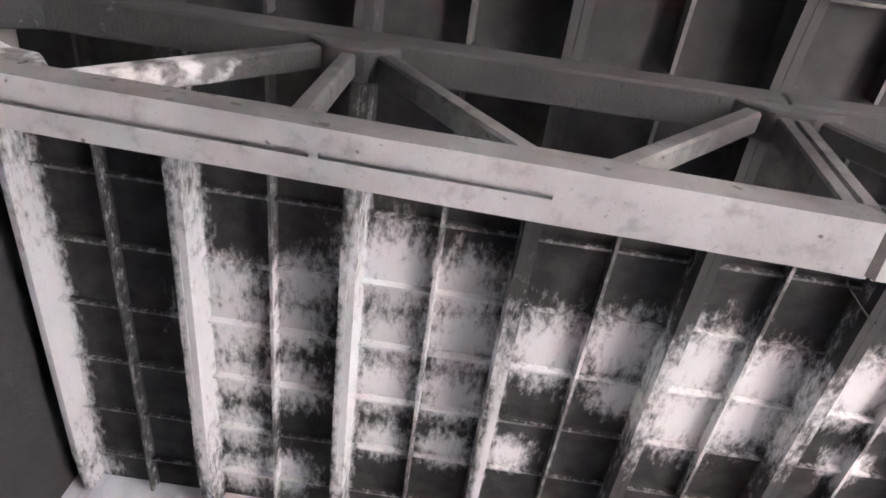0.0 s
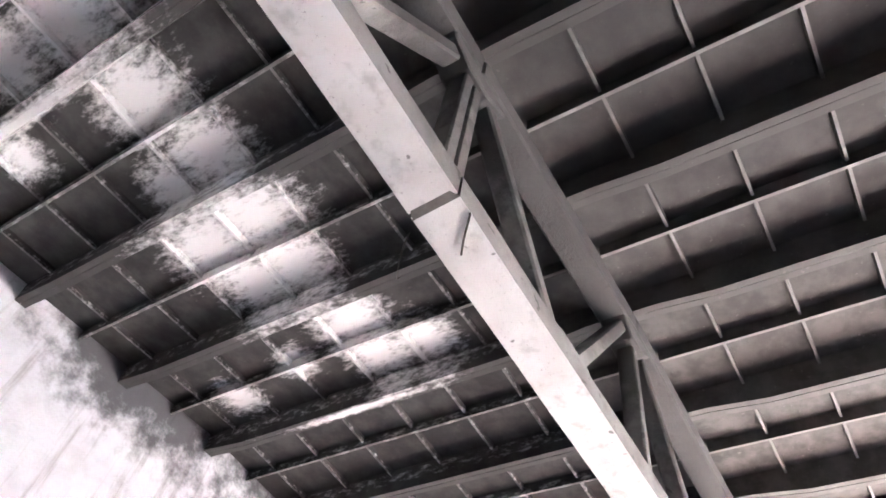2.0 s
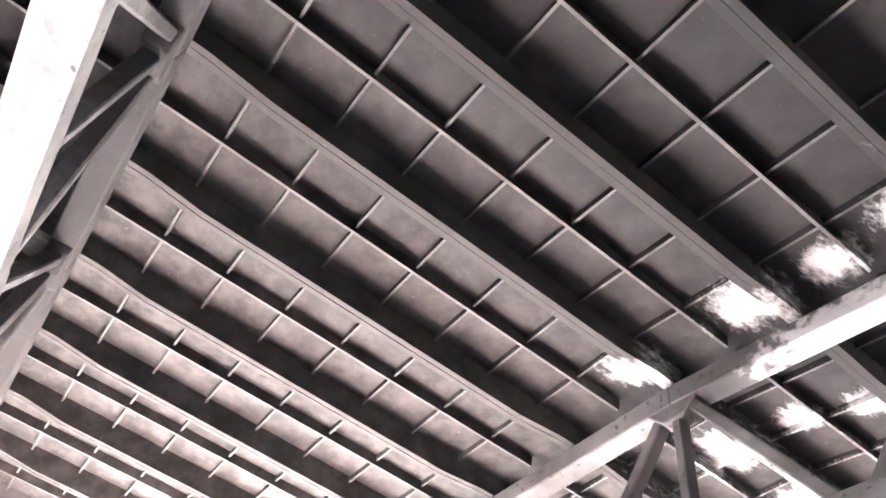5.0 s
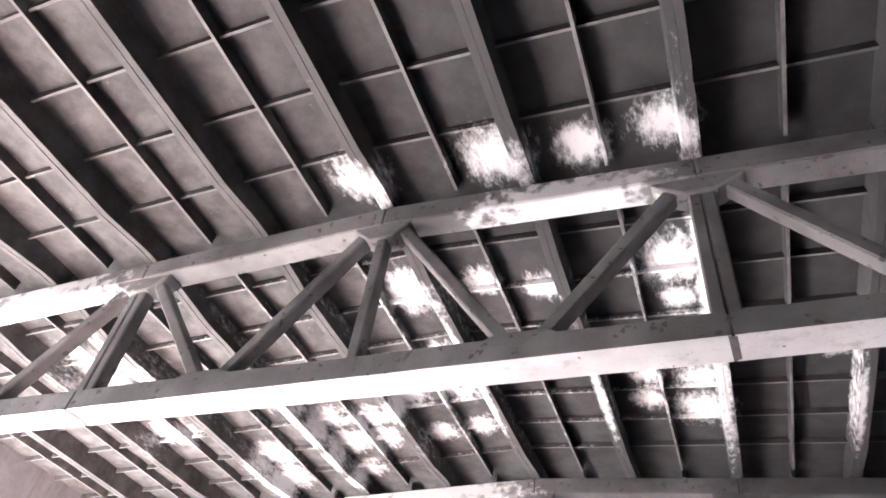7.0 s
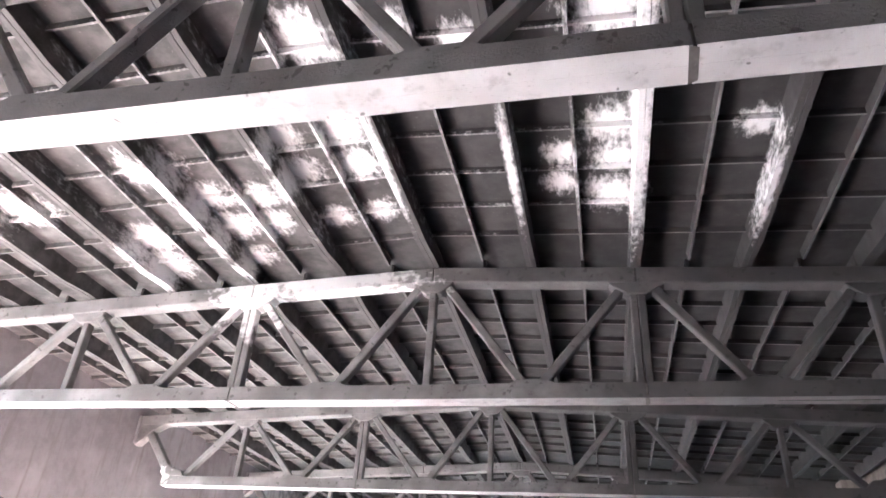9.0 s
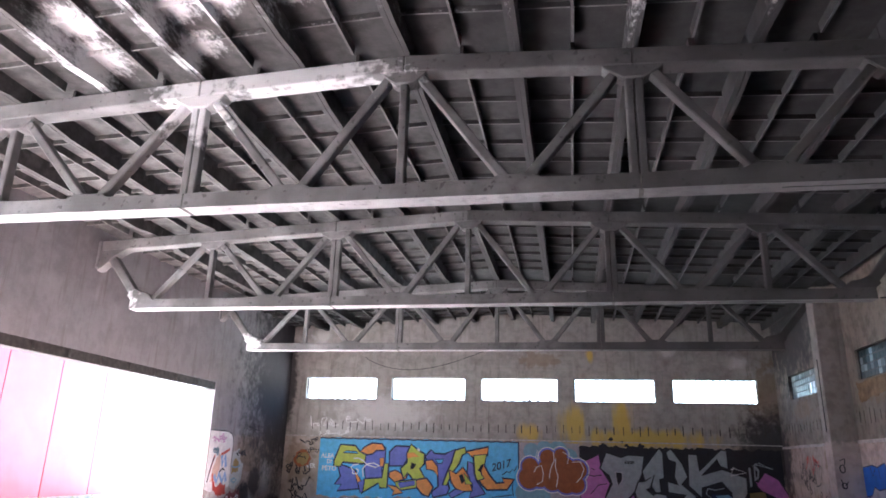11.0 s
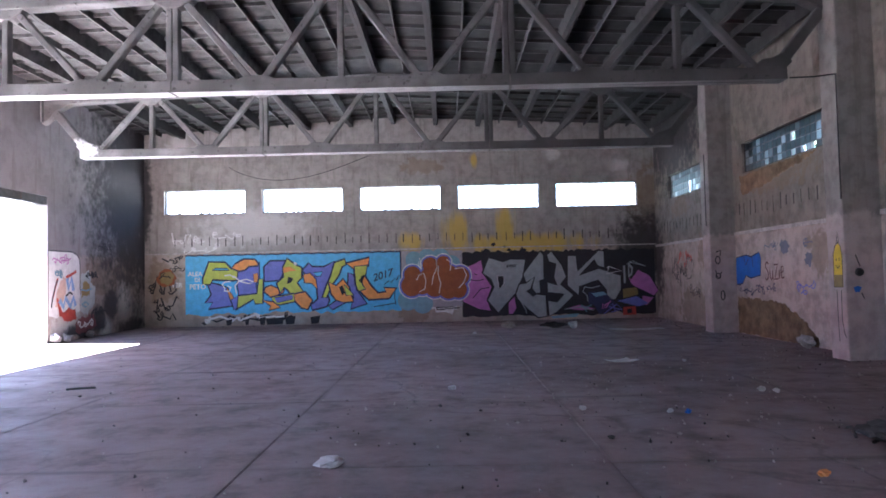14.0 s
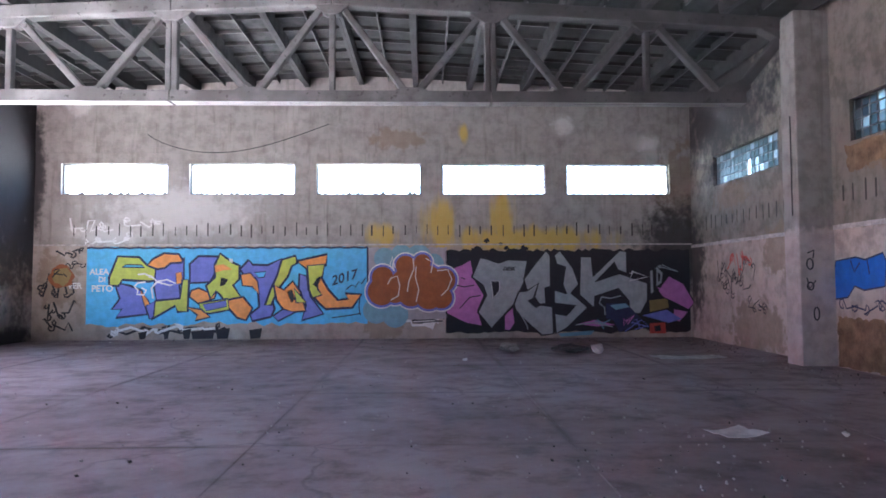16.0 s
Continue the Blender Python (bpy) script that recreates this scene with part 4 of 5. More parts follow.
LAYER[0] = 0
cloud = tagged(new("brown_mural"), "brown bubble-letter graffiti outlined in white", "mural")
bm = bmesh.new()
ragged(bm, .2, 2.35, .5, 2.5, .005, 9, .12)
part("background", bm, paint("dull lilac paint", (0.36, 0.33, 0.36), 0.35), cloud)
for i, (u, v, r) in enumerate(((100, 130, 48), (180, 112, 46), (262, 122, 56), (330, 160, 50), (150, 400, 60), (60, 380, 60))):
    bm = bmesh.new()
    disc(bm, two(u, v), r * .0057 + .02, .007 + .0002 * i)
    part("cloud", bm, GREYBLUE, cloud)
for name, material, grow, lift in (("halo", CHALK, .095, .0095), ("shadow", VIOLET, .06, .0125), ("bubble", BROWN, .0, .0155)):
    for i, (u, v, r) in enumerate(((90, 222, 52), (85, 290, 66), (200, 165, 48), (205, 250, 75), (225, 300, 62), (280, 150, 40), (300, 240, 78), (380, 235, 58), (370, 320, 52), (310, 310, 66), (150, 290, 55))):
        bm = bmesh.new()
        disc(bm, two(u, v), r * .0057 + grow, lift + .0002 * i, 26)
        part(name, bm, material, cloud)
strokes(cloud, "white_line", two, (((115, 255), (130, 225), (160, 215), (172, 260), (165, 310), (130, 330)), ((235, 130), (240, 180), (215, 240), (208, 290)), ((250, 170), (246, 220), (262, 280), (250, 340)), ((295, 130), (330, 150), (320, 200)),
            ((350, 190), (400, 185), (420, 230), (400, 280), (370, 310)), ((125, 165), (135, 120), (150, 175))), .028, .0195, CHALK)

LAYER[0] = 0
dark = tagged(new("black_mural"), "black graffiti mural with silver block letters and magenta blobs", "mural")
bm = bmesh.new()
ragged(bm, 2.32, 9.12, .16, 2.42, .005, 21, .14, .05)
part("background", bm, INK, dark)
M = mural_two
shape(dark, PINK, M, (222, 165), (262, 148), (302, 128), (318, 218), (362, 290), (332, 360), (352, 432), (282, 420), (240, 400), (188, 372), (226, 262), line=INK, width=.03)
strokes(dark, "outline", M, (((228, 242), (270, 252), (316, 244)), ((250, 352), (296, 300), (346, 292)), ((256, 208), (276, 216))), .03, .0125, INK)
shape(dark, PINK, M, (456, 384), (492, 352), (500, 420), (478, 452), (456, 450), line=None)
shape(dark, SILVER, M, (345, 112), (430, 140), (472, 124), (562, 130), (546, 232), (502, 330), (396, 446), (332, 370), (372, 290), (356, 246), (306, 206), line=INK, width=.06)
shape(dark, INK, M, (394, 226), (432, 226), (432, 270), (404, 304), line=CHALK, width=.018)
shape(dark, SILVER, M, (498, 334), (520, 276), (560, 270), (612, 234), (590, 300), (616, 336), (676, 346), (680, 470), (626, 478), (560, 420), (508, 366), line=INK, width=.05)
shape(dark, SILVER, M, (544, 216), (600, 140), (646, 84), (668, 108), (668, 250), (642, 258), (646, 330), (614, 334), (592, 300), (612, 236), (560, 270), line=INK, width=.05)
shape(dark, INK, M, (560, 318), (590, 302), (620, 340), (600, 352), line=None)
shape(dark, SILVER, M, (714, 84), (772, 166), (798, 240), (762, 282), (838, 350), (740, 446), (690, 470), (684, 378), (738, 386), (782, 342), (684, 330), (684, 268), (742, 286), (722, 240), (736, 160), (696, 148), (684, 106), line=INK, width=.05)
shape(dark, SILVER, M, (804, 114), (858, 114), (862, 204), (986, 84), (1022, 90), (1022, 190), (976, 176), (966, 140), (872, 232), (986, 190), (1116, 236), (1116, 320), (1080, 382), (1028, 376), (1026, 320), (980, 264), (872, 300), (864, 352), (798, 290), line=INK, width=.06)
shape(dark, NAVY, M, (922, 332), (1018, 330), (1024, 380), (990, 420), (920, 400), line=None)
shape(dark, OCHRE_BASE, M, (1122, 318), (1206, 308), (1212, 352), (1124, 372), line=None)
shape(dark, PINK, M, (1164, 272), (1214, 204), (1282, 240), (1332, 330), (1302, 362), (1246, 332), (1184, 302), line=INK, width=.03)
shape(dark, PINK, M, (1236, 360), (1300, 372), (1260, 416), (1232, 408), line=None)
shape(dark, GREYBLUE, M, (700, 470), (866, 456), (850, 476), (712, 484), line=None)
shape(dark, SILVER, M, (1128, 180), (1140, 178), (1142, 280), (1130, 286), line=None)
shape(dark, SILVER, M, (1158, 160), (1186, 190), (1180, 236), (1156, 252), line=None)
shape(dark, INK, M, (1164, 186), (1176, 198), (1172, 226), (1164, 232), line=None)
strokes(dark, "pale_line", M, (((900, 300), (940, 308), (990, 296)), ((900, 300), (890, 330), (914, 350), (916, 386)), ((520, 366), (556, 430), (560, 450)), ((780, 430), (860, 420), (950, 440))), .03, .034, SILVER)
writing(dark, "DESK", 3.9, 1.86, .14, INK, .034, .4, 0)
shape(dark, CHALK, two, (230, 430), (330, 425), (375, 432), (240, 440), line=INK, width=.03)
shape(dark, RUST, three, (370, 492), (452, 488), (455, 545), (368, 546), line=None)
shape(dark, INK, three, (392, 508), (425, 502), (430, 532), (398, 536), line=None)
shape(dark, NAVY, three, (150, 420), (260, 400), (330, 470), (210, 540), line=None)
shape(dark, VIOLET, three, (330, 450), (460, 420), (540, 470), (470, 490), line=None)
shape(dark, GREYBLUE, three, (160, 395), (240, 385), (265, 405), (190, 420), line=None)
shape(dark, PINK, two, (1020, 450), (1100, 430), (1200, 455), (1110, 462), line=None)

r = random.Random(33)
for colour, u, v, n in ((PINK, 230, 470, 7), (VIOLET, 300, 500, 8), (SILVER, 470, 200, 6), (CHALK, 330, 240, 6), (GREYBLUE, 120, 500, 7), (PINK, 480, 330, 6)):
    LAYER[0] += 1
    strokes(dark, "stroke", three, [[(u + r.uniform(-70, 70), v + r.uniform(-35, 35)) for i in range(n)]], .03, .03, colour)

# small tags left of the blue mural and on the side walls
def scrawl(x, z, w, h, n, r):
    """A nervous hand-sprayed line of loops and hooks."""
    pts = []
    for i in range(n):
        pts.append((x + w * (i + r.uniform(-1, 1)) / n, z + h * r.random()))
        if r.random() < .5:
            a = r.uniform(0, 6.28)
            pts += [(pts[-1][0] + .09 * math.cos(a + q), pts[-1][1] + .09 * math.sin(a + q)) for q in (.9, 1.8, 2.7, 3.6)]
    return pts


def on_wall(x, z):
    return Vector((x, 0, z))


r = random.Random(33)
tag = tagged(new("graffiti_tag"), "black scrawled tags on bare plaster", "graffiti")
strokes(tag, "stroke", on_wall, [scrawl(-8.3, 2.25, .8, .25, 9, r), scrawl(-8.75, 1.2, 1.1, .7, 12, r), scrawl(-8.6, .6, 1.0, .5, 9, r), scrawl(-8.7, .25, 1.0, .4, 7, r)], .05, .005, INK)
tag = tagged(new("graffiti_tag"), "white brushed marks on stained plaster", "graffiti")
strokes(tag, "stroke", on_wall, [scrawl(-7.9, 2.95, 1.3, .4, 10, r), scrawl(-7.5, 2.65, 1.5, .2, 8, r), scrawl(-6.4, 3.0, 1.0, .3, 7, r)], .045, .005, CHALK)
tag = tagged(new("graffiti_tag"), "dark paint spatter above the black mural", "graffiti")
spray = random.Random(4)
for u, v, size in ((376, 36, .07), (402, 88, .09), (384, 96, .06), (440, 52, .05), (466, 70, .06), (330, 84, .12), (352, 98, .14), (420, 104, .13), (500, 92, .1), (545, 76, .1), (300, 100, .1), (262, 104, .09)):
    bm = bmesh.new()
    c = mural_two(u, v)
    rim = [Vector((c.x + size * spray.uniform(.6, 1.25) * 1.3 * math.cos(.42 * k), 0, c.z + size * spray.uniform(.6, 1.25) * math.sin(.42 * k))) for k in range(15)]
    fill(bm, rim, .0075 + .0001 * (u % 17))
    part("splat", bm, INK, tag)
tag = tagged(new("graffiti_tag"), "black and white paint remains below the murals", "graffiti")
strokes(tag, "stroke", on_wall, [scrawl(-6.6, .12, 3.2, .25, 16, r), scrawl(.9, .45, 1.4, .25, 9, r)], .06, .004, INK)
strokes(tag, "stroke", on_wall, [scrawl(-6.8, .1, 3.0, .28, 14, r), scrawl(.6, .3, 1.6, .2, 8, r)], .07, .0046, CHALK)


def side_shape(name, material, wall_x, facing, pts, label, line=None):
    """Flat paint on a side wall: points are (distance north, height)."""
    x = wall_x + .005 * facing
    bm = bmesh.new()
    f = bm.faces.new([bm.verts.new((x, y, z)) for y, z in pts])
    f.normal_update()
    bmesh.ops.triangulate(bm, faces=[f])
    ob = tagged(part(name, bm, material), label, "graffiti")
    return ob


def side_lines(lines, width, wall_x, facing, material, label):
    x = wall_x + .007 * facing
    tag = tagged(new("graffiti_tag"), label, "graffiti")
    for pts in lines:
        bm = bmesh.new()
        last = None
        for i, (y, z) in enumerate(pts):
            (ya, za), (yb, zb) = pts[max(i - 1, 0)], pts[min(i + 1, len(pts) - 1)]
            d = Vector((yb - ya, zb - za)).normalized() * width / 2
            pair = (bm.verts.new((x, y - d.y, z + d.x)), bm.verts.new((x, y + d.y, z - d.x)))
            if last:
                bm.faces.new((last[0], last[1], pair[1], pair[0]))
            last = pair
        part("stroke", bm, material, tag)
    return tag


side_shape("blue_graffiti", MINT, EAST_X, -1, ((-6.5, 1.2), (-6.62, 1.9), (-7.2, 1.95), (-7.45, 1.9), (-7.9, 2.0), (-7.98, 1.85), (-7.93, 1.45), (-7.4, 1.38), (-7.15, 1.45), (-6.95, 1.25)), "solid blue graffiti lettering on pink plaster")
side_lines([[(-6.5, 1.2), (-6.62, 1.9), (-7.2, 1.95), (-7.45, 1.9), (-7.9, 2.0), (-7.98, 1.85), (-7.93, 1.45), (-7.4, 1.38), (-7.15, 1.45), (-6.95, 1.25), (-6.5, 1.2)], [(-7.05, 1.9), (-7.15, 1.7), (-7.3, 1.85)], [(-7.5, 1.9), (-7.55, 1.65)]], .03, EAST_X, -1, NAVY, "navy outline of the blue lettering")
r = random.Random(8)
def scribble(y, z, w, h, n):
    pts = []
    for i in range(n):
        pts.append((y - w * (i + r.uniform(-1.2, 1.2)) / n, z + h * r.random()))
        if r.random() < .5:
            a = r.uniform(0, 6.28)
            pts += [(pts[-1][0] + .09 * math.cos(a + q), pts[-1][1] + .09 * math.sin(a + q)) for q in (0, .9, 1.8, 2.7, 3.6)]
    return pts
def letters(y0, z0, h, glyphs):
    return [[(y0 - (o + u) * h, z0 + v * h) for u, v in g] for o, g in glyphs]
DULLRED = paint("dull red marker paint", (0.10, 0.035, 0.03), 0.2)
side_lines(letters(-8.16, 1.34, .40, (
    (0, ((.45, .9), (.3, 1.05), (.1, .95), (.08, .75), (.3, .55), (.42, .35), (.35, .1), (.15, 0), (0, .12))),
    (.6, ((0, .55), (.02, .15), (.15, .02), (.3, .15), (.33, .55), (.33, .1), (.42, 0))),
    (1.12, ((0, .85), (.4, .9), (.22, .5), (.02, .05), (.45, .08))),
    (1.68, ((0, .55), (.02, .05))),
    (1.85, ((.02, .4), (.3, .5), (.28, .75), (.1, .75), (.02, .4), (.12, .12), (.38, .15))))), .04, EAST_X, -1, DULLRED, "dull red scrawled tag on pink plaster")
side_lines([scribble(-6.9, 1.02, 1.4, .12, 8), scribble(-8.2, 1.1, .6, .1, 6)], .03, EAST_X, -1, NAVY, "dark wavy lines on pink plaster")
side_lines([scribble(-1.6, 1.5, 2.0, .6, 20), scribble(-1.9, 1.2, 1.5, .5, 14), scribble(-3.2, .8, 1.1, .4, 9)], .03, EAST_X, -1, INK, "black scrawled tags on pink plaster")
side_lines([scribble(-2.2, 1.7, 1.2, .5, 13)], .045, EAST_X, -1, RUST, "rust red scrawl on pink plaster")
side_lines([scribble(-9.6, 1.12, .6, .15, 9)], .03, EAST_X, -1, VIOLET, "violet scrawl on pink plaster")
def splash(y, z, w, h, seed):
    q = random.Random(seed)
    return [(y + w * math.cos(.35 * i) * q.uniform(.6, 1.1), z + h * math.sin(.35 * i) * q.uniform(.6, 1.1)) for i in range(18)]
side_shape("grey_graffiti", GREYPATCH, EAST_X, -1, splash(-9.1, 2.07, .24, .2, 1), "grey blue painted-over patch on pink plaster")
side_shape("grey_graffiti", GREYPATCH, EAST_X, -1, splash(-10.08, 1.77, .16, .18, 2), "grey blue painted-over patch on pink plaster")
side_lines([scribble(-8.2, 2.02, .7, .15, 8), scribble(-9.9, 2.08, .5, .15, 6)], .03, EAST_X, -1, GREYPATCH, "faint grey scrawl on pink plaster")
r = random.Random(9)
side_lines([[(-12.22, 1.2), (-12.22, .75), (-12.24, .32)], [(-12.35, 1.2), (-12.34, .7), (-12.4, .45), (-12.44, .4)]], .02, 8.536, -1, INK, "thin black lines drawn on the column")
side_shape("ochre_graffiti", OCHRE_BASE, 8.5305, -1, ((-12.17, 1.25), (-12.17, 1.46), (-12.41, 1.46), (-12.41, 1.25)), "ochre lower band of the yellow painted shape")
side_lines([[(-12.16, 1.25), (-12.16, 1.8), (-12.22, 1.95), (-12.3, 2.02), (-12.38, 1.95), (-12.42, 1.8), (-12.42, 1.25), (-12.16, 1.25)], [(-12.23, 1.62), (-12.29, 1.57), (-12.35, 1.62)], [(-12.25, 1.75), (-12.25, 1.7)], [(-12.33, 1.75), (-12.33, 1.7)], [(-12.28, 2.02), (-12.31, 2.2), (-12.34, 2.02)]], .018, 8.528, -1, INK, "black outline of the yellow painted shape")
side_shape("yellow_graffiti", YELLOW, 8.532, -1, ((-12.16, 1.25), (-12.16, 1.8), (-12.22, 1.95), (-12.3, 2.0), (-12.38, 1.95), (-12.42, 1.8), (-12.42, 1.25)), "yellow painted shape on the column")
def ring(x, z, a, b):
    return [(x + a * math.cos(.7 * i), z + b * math.sin(.7 * i)) for i in range(10)]
tag = tagged(new("graffiti_tag"), "black looped tags on the column plaster", "graffiti")
tag.location = (0, -6.618, 0)
strokes(tag, "stroke", on_wall, [ring(8.72, 1.85, .06, .1), ring(8.72, 1.45, .06, .07), ring(8.82, .95, .05, .12), [(8.68, 2.05), (8.8, 2.1), (8.78, 1.95)], [(8.66, 1.6), (8.7, 1.4), (8.82, 1.55)]], .028, .004, INK)
tag = tagged(new("graffiti_tag"), "blue paint blot on the column plaster", "graffiti")
tag.location = (0, -12.468, 0)
strokes(tag, "stroke", on_wall, [[(8.68, 1.2), (8.74, 1.22), (8.78, 1.2)]], .1, .004, MINT)
strokes(tag, "stroke", on_wall, [[(8.72, 1.8), (8.76, 1.68), (8.79, 1.6)], [(8.8, 1.15), (8.84, 1.05)]], .02, .004, INK)

# render fallen off low on the east wall, down to the earthy undercoat
def fallen_patch(outline, label, seed):
    q = random.Random(seed)
    pts = []
    for i, (ya, za) in enumerate(outline):
        yb, zb = outline[(i + 1) % len(outline)]
        n = max(2, int(math.hypot(yb - ya, zb - za) / .07))
        for k in range(n):
            y, z = ya + (yb - ya) * k / n, za + (zb - za) * k / n
            pts.append((y + q.uniform(-.035, .035), max(.002, z + q.uniform(-.035, .035))))
    bm = bmesh.new()
    extrude(bm, pts, 0, EAST_X - .011, EAST_X + .004)
    k = Nodes("earthy undercoat", 0.95)
    mid, fine = k.noise(4, 7, .7), k.noise(30, 5, .7)
    c = k.mix(k.ramp(mid, .3, .7), (0.13, 0.082, 0.046), (0.30, 0.20, 0.115))
    c = k.mix(k.ramp(fine, .62, .74, 0, .6), c, (0.46, 0.38, 0.30))
    return structure("trim", bm, k.done(c, k.math("ADD", mid, fine), .7, .03), label)


fallen_patch(((-6.64, .9), (-7.86, .88), (-8.92, .83), (-9.74, .54), (-10.31, .18), (-10.35, 0), (-6.64, 0)), "bare earthy brown undercoat where the plaster fell off", 3)
fallen_patch(((-7.0, 3.93), (-7.1, 3.45), (-8.3, 3.55), (-9.6, 3.75), (-10.6, 3.93)), "brown undercoat bared below the window sill", 5)

# white painted panel with red, blue and peach letters beside the gateway
PEACH = paint("peach mural paint", (0.62, 0.44, 0.36), 0.2)
PALEBLUE = paint("pale blue mural paint", (0.27, 0.42, 0.66), 0.2)
PALEGREY = paint("pale grey green mural paint", (0.42, 0.46, 0.46), 0.3)
MAROON = paint("maroon mural paint", (0.20, 0.065, 0.07), 0.3)
OCHRE = paint("ochre grey paint", (0.30, 0.22, 0.08), 0.2)
r = random.Random(14)


def rough(pts, seed, cut=5, out=.03):
    """An outline with an uneven brushed edge."""
    q = random.Random(seed)
    line = []
    for i, (ya, za) in enumerate(pts):
        yb, zb = pts[(i + 1) % len(pts)]
        line += [(ya + (yb - ya) * k / cut + q.uniform(-out, out), za + (zb - za) * k / cut + q.uniform(-out, out)) for k in range(cut)]
    return line


side_shape("white_graffiti", CHALK, WEST_X, 1, ((-5.8, .75), (-5.8, 2.5), (-4.65, 2.5), (-4.42, 2.43), (-4.28, 2.3), (-4.25, 2.1), (-4.25, .8), (-4.6, .7), (-5.0, .8), (-5.4, .65)), "white rounded graffiti panel beside the gateway")
side_lines([[(-5.8, 2.5), (-4.65, 2.5), (-4.42, 2.43), (-4.28, 2.3), (-4.25, 2.1), (-4.25, 1.4)]], .03, WEST_X + .0005, 1, INK, "thin black outline of the white panel")
side_shape("peach_graffiti", PEACH, WEST_X + .002, 1, rough(((-5.5, .95), (-5.4, 1.45), (-5.1, 1.8), (-4.95, 1.75), (-5.0, 1.3), (-5.2, 1.0)), 1), "peach painted letter on the white panel")
side_shape("red_graffiti", RUST, WEST_X + .0035, 1, rough(((-5.35, 1.1), (-5.15, .8), (-4.75, .92), (-4.5, .85), (-4.4, .6), (-4.75, .5), (-5.05, .55), (-5.3, .75)), 2, 4, .04), "red sprayed letter edge on the white panel")
side_lines([[(-4.98, 1.78), (-4.75, 1.84), (-4.45, 1.95)], [(-5.62, 1.2), (-5.5, 1.5), (-5.38, 1.75)], [(-5.4, 1.2), (-5.3, .9), (-5.25, .7)]], .08, WEST_X + .004, 1, RUST, "red spray strokes on white paint")
side_lines([[(-4.92, 1.75), (-4.85, 1.45), (-4.7, 1.75), (-4.6, 1.4)], [(-5.3, 1.15), (-5.1, .95), (-5.0, 1.2), (-4.75, .95), (-4.6, 1.2), (-4.5, .95)]], .17, WEST_X + .006, 1, PALEBLUE, "pale blue thick letters on white paint")
side_lines([scribble(-4.8, 2.18, .8, .2, 12)], .035, WEST_X + .009, 1, PINK, "magenta scrawl on white paint")
side_lines([scribble(-5.2, 1.8, .4, .2, 8)], .035, WEST_X + .009, 1, GREYBLUE, "blue scrawl on white paint")
side_lines([[(-5.7, .95), (-5.62, 1.25), (-5.5, 1.55), (-5.4, 1.7)], [(-5.0, 1.25), (-4.8, 1.35), (-4.65, 1.3)]], .06, WEST_X + .010, 1, INK, "black strokes on white paint")
side_shape("grey_graffiti", PALEGREY, WEST_X, 1, rough(((-4.22, .8), (-4.25, 1.3), (-4.2, 1.9), (-3.75, 1.95), (-3.6, 1.6), (-3.4, 1.45), (-3.45, 1.0), (-3.8, .68)), 3, 5, .05), "weathered pale grey painted figure shape")
side_shape("brown_graffiti", OCHRE, WEST_X + .0015, 1, rough(((-4.15, 1.2), (-4.1, 1.65), (-3.75, 1.6), (-3.7, 1.25)), 4, 5, .05), "dull ochre patch on the grey painted shape")
side_lines([[(-4.15, .98), (-3.95, 1.05), (-3.75, .98), (-3.95, .9), (-4.12, .97)], [(-4.2, 1.42), (-3.9, 1.38), (-3.6, 1.44)]], .05, WEST_X + .002, 1, GREYBLUE, "grey blue strokes on the painted shape")
side_shape("maroon_graffiti", MAROON, WEST_X, 1, rough(((-4.5, .2), (-4.45, .55), (-4.0, .62), (-3.5, .7), (-3.35, .35), (-3.9, .15)), 5, 5, .06), "maroon paint low on the wall")
side_lines([scribble(-3.2, 1.75, .9, .3, 9), scribble(-2.6, .55, 1.1, .3, 10)], .05, WEST_X, 1, INK, "black tags on sooty plaster")
side_lines([scribble(-3.6, .3, .8, .2, 8)], .06, WEST_X + .004, 1, CHALK, "white smears low on the wall")
side_lines([scribble(-2.4, 2.55, 1.0, .2, 9)], .03, WEST_X, 1, INK, "faint black tag on grey plaster")

# round brown face-like blot and black tags in the corner of the end wall
corner = tagged(new("graffiti_tag"), "round brown graffiti blot with black scrawls on plaster", "graffiti")
q = random.Random(6)
for x, z, size, material, lift in ((-8.12, 1.72, .34, BROWN, .006), (-8.12, 1.72, .26, OCHRE, .0066)):
    bm = bmesh.new()
    fill(bm, [Vector((x + size * q.uniform(.8, 1.15) * math.cos(.35 * i), 0, z + size * q.uniform(.75, 1.1) * math.sin(.35 * i))) for i in range(18)], lift)
    part("blot", bm, material, corner)
strokes(corner, "stroke", on_wall, [scrawl(-8.3, 1.6, .4, .25, 5, q), scrawl(-8.0, 2.02, .5, .14, 6, q)], .035, .009, INK)

# ---- rubbish on the floor ----
PAPER = plain("dirty white paper", (0.62, 0.60, 0.57), 0.9, 0, 0.2)
CLOTH = plain("pale rag", (0.50, 0.47, 0.44), 0.95)
RUBBLE = plain("plaster rubble", (0.42, 0.38, 0.34), 0.95)
DARKBIT = plain("dark scrap", (0.05, 0.045, 0.04), 0.8)


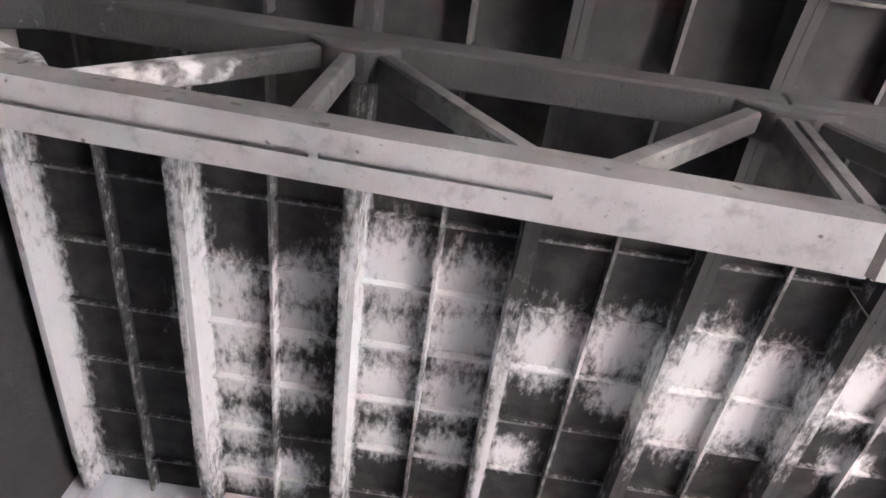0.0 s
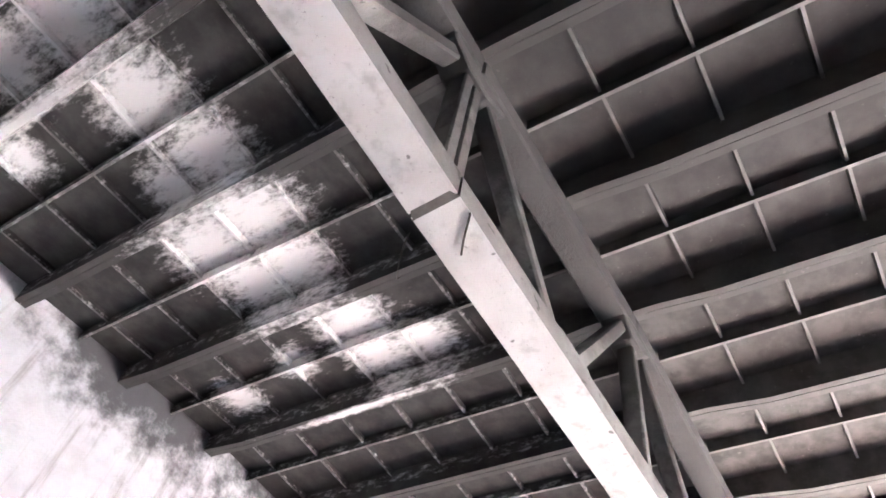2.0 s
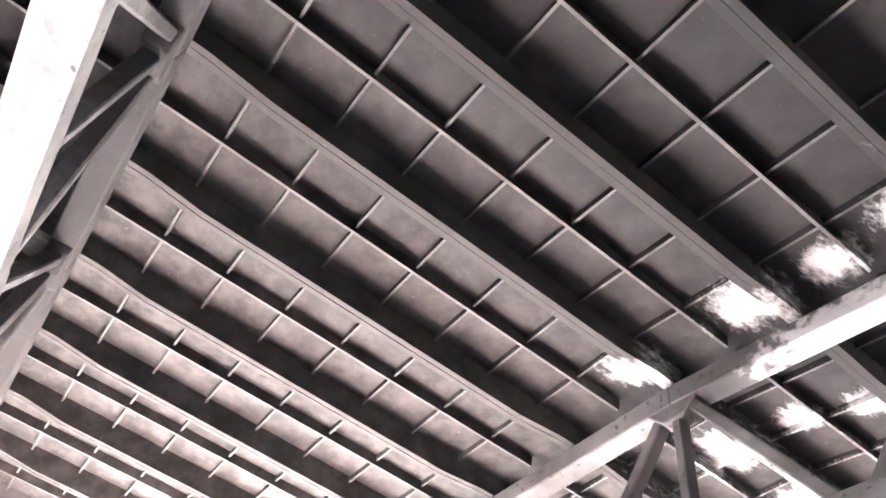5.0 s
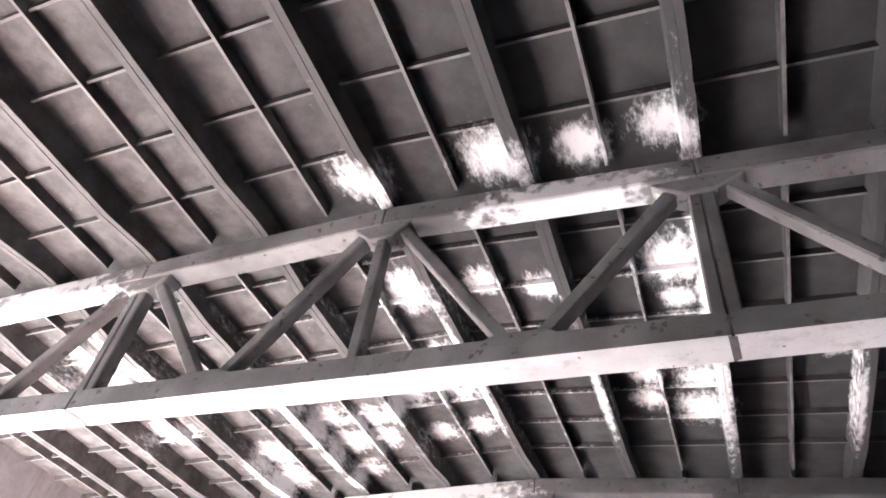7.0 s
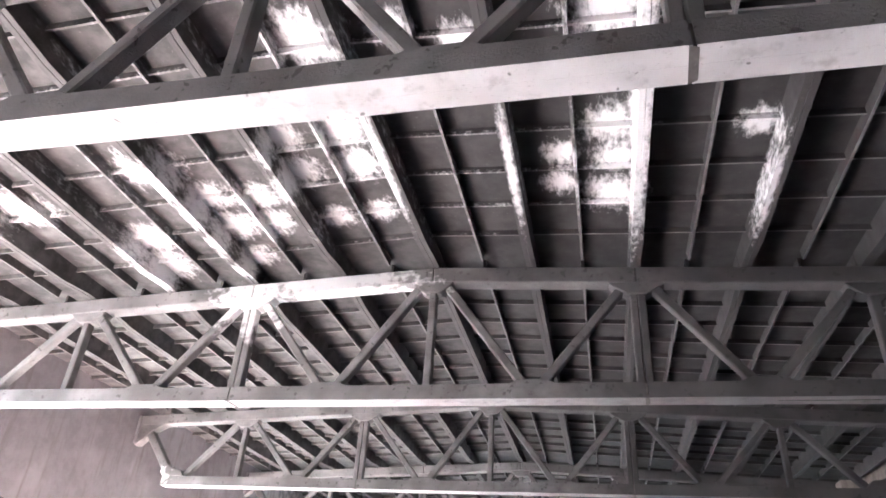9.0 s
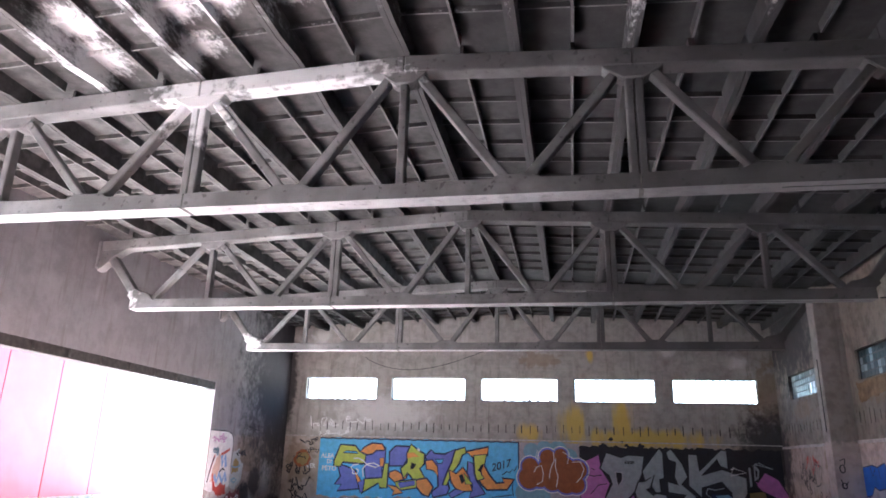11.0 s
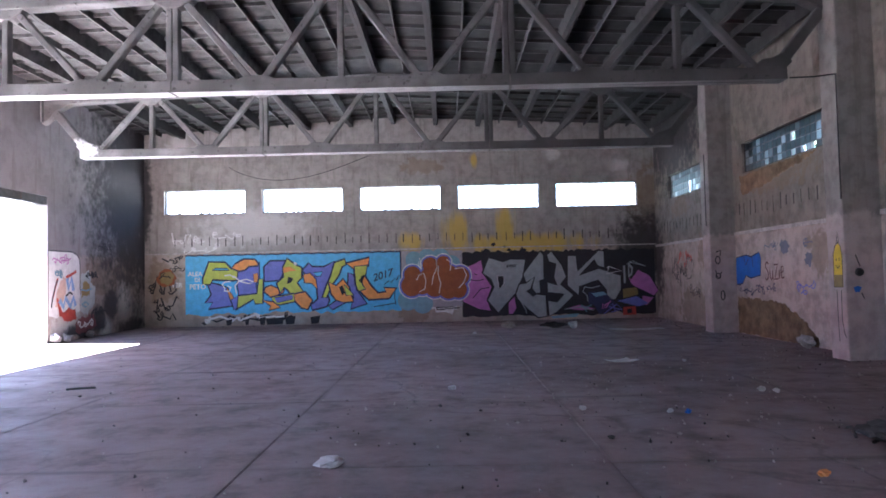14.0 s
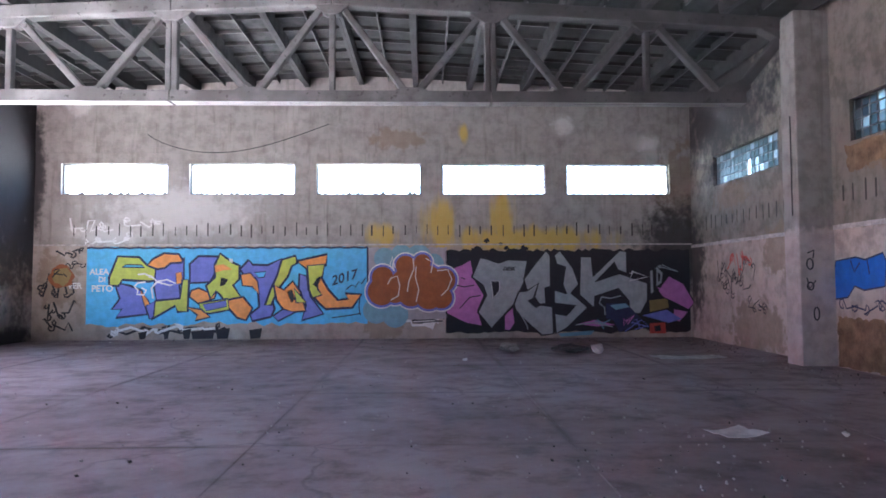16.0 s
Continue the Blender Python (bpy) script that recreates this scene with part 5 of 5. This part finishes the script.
def crumpled(name, x, y, size, flat, material, label, category, seed):
    r = random.Random(seed)
    bm = bmesh.new()
    bmesh.ops.create_icosphere(bm, subdivisions=3, radius=1)
    for v in bm.verts:
        v.co *= 1 + .55 * noise.noise(v.co * 1.4 + Vector((seed, 0, 0))) + .25 * noise.noise(v.co * 4 + Vector((0, seed, 0)))
        v.co = Vector((v.co.x * size, v.co.y * size * r.uniform(.68, .72), v.co.z * size * flat))
    low = min(v.co.z for v in bm.verts)
    for v in bm.verts:
        v.co.z -= low
    ob = tagged(part(name, bm, material), label, category)
    ob.matrix_basis = pose(x, y, -.004, 0, 0, r.uniform(0, 360))
    return ob


def sheet(name, x, y, w, d, turn, material, label, category):
    bm = bmesh.new()
    bmesh.ops.create_grid(bm, x_segments=8, y_segments=6, size=1)
    for v in bm.verts:
        h = .02 + .03 * noise.noise((v.co.x * 1.5 + x, v.co.y * 1.5, y)) + .02 * abs(v.co.x) ** 3
        v.co = Vector((v.co.x * w / 2, v.co.y * d / 2, max(.001, h)))
    bmesh.ops.solidify(bm, geom=bm.faces[:], thickness=.004)
    ob = tagged(part(name, bm, material), label, category)
    ob.matrix_basis = pose(x, y, .004, 0, 0, turn)
    return ob


sheet("paper_sheet", 4.86, -11.94, .46, .4, 20, PAPER, "dirty white board lying on the concrete floor", "board")
sheet("paper_sheet", 7.0, -5.2, 1.4, .6, 5, CLOTH, "pale flat board lying near the end wall", "board")
crumpled("rag", .8, -18.22, .14, .22, PAPER, "crumpled white rag on the floor", "rag", 1)
crumpled("plastic_bag", 5.42, -4.3, .18, .6, PAPER, "white plastic bag full of rubbish", "bag", 2)
for x, y, size, seed in ((-8.75, -5.7, .2, 71), (-8.6, -5.45, .14, 72), (-8.78, -5.2, .17, 73), (-8.8, -4.7, .12, 74), (-8.75, -3.9, .15, 75)):
    crumpled("debris_lump", x, y, size, .6, RUBBLE, "broken plaster at the foot of the gateway wall", "rubble", seed)
crumpled("debris_lump", 3.61, -3.65, .3, .3, RUBBLE, "low lump of broken plaster", "rubble", 3)
crumpled("debris_lump", 4.9, -3.9, .35, .2, DARKBIT, "dark lump of debris by the mural", "rubble", 4)
crumpled("plaster_lump", 8.93, -10.35, .19, .6, RUBBLE, "broken white plaster lump by the column", "rubble", 5)
r = random.Random(21)
for i, (x, y) in enumerate(((5.93, -12.02), (5.85, -15.11), (6.0, -15.2), (3.35, -16.09), (4.27, -16.35), (1.85, -14.52), (3.34, -17.49), (1.7, -15.74), (2.53, -5.33))):
    crumpled("litter", x, y, r.uniform(.035, .065) * (.6 if i in (6, 7) else 1), .5, PAPER if i not in (6, 7) else DARKBIT, "crumpled scrap of paper on the floor" if i not in (6, 7) else "dark clod of dirt on the floor", "litter", 30 + i)
crumpled("bottle_scrap", 4.45, -16.4, .05, .5, MINT, "crushed blue plastic scrap", "litter", 50)
crumpled("rag", 4.64, -18.77, .06, .4, ORANGE, "small orange rag on the floor", "rag", 51)
crumpled("debris_lump", 5.75, -17.75, .28, .25, DARKBIT, "dark burnt debris on the floor", "rubble", 52)
tube("stick", [(-3.86, -13.9, .015), (-3.7, -13.84, .02), (-3.5, -13.74, .012)], .018, DARKBIT, "dark broken stick on the dusty floor", "stick")
for dx, dy, turn, length in ((.05, -.1, 20, .5), (.3, .1, -35, .7), (-.15, .2, 70, .4), (.45, -.15, 5, .55)):
    a = radians(turn)
    x, y = 5.75 + dx, -17.7 + dy
    tube("stick", [(x - length / 2 * math.cos(a), y - length / 2 * math.sin(a), .02), (x, y, .07), (x + length / 2 * math.cos(a), y + length / 2 * math.sin(a), .025)], .016, DARKBIT, "charred stick in a heap of debris", "stick")
sheet("board_strip", 5.72, -17.5, .24, .07, 15, PAPER, "pale strip of board on burnt debris", "board")
for name, count, material, label in (("grit", 1300, RUBBLE, "scattered pale plaster grit on the floor"), ("dirt_crumbs", 1000, DARKBIT, "scattered dark dirt crumbs on the floor")):
    verts, faces = [], []
    for i in range(count):
        x, y = r.uniform(-7, 9), r.uniform(-22, -.3)
        u = r.random()
        if u < .25:
            x = 8.9 - abs(r.gauss(0, .6))
        elif u < .45:
            x, y = r.uniform(-8, 9), -.15 - abs(r.gauss(0, .6))
        elif u < .7:
            x, y = r.gauss(4.5, 2.0), r.gauss(-15.5, 2.6)
        s = r.uniform(.006, .022) * (1.6 if r.random() < .1 else 1)
        m = pose(min(x, 9.1), y, s * .3, r.uniform(0, 90), r.uniform(0, 90), r.uniform(0, 90)) @ Matrix.Diagonal((s, s * .7, s * .5, 1))
        n = len(verts)
        verts += [m @ Vector(p) for p in ((1, 0, 0), (-1, 0, 0), (0, 1, 0), (0, -1, 0), (0, 0, 1), (0, 0, -1))]
        faces += [(n + a, n + b, n + c) for a in (0, 1) for b in (2, 3) for c in (4, 5)]
    me = bpy.data.meshes.new(name)
    me.from_pydata(verts, [], faces)
    me.materials.append(material)
    tagged(new(name, me), label, "grit", kind="stuff")
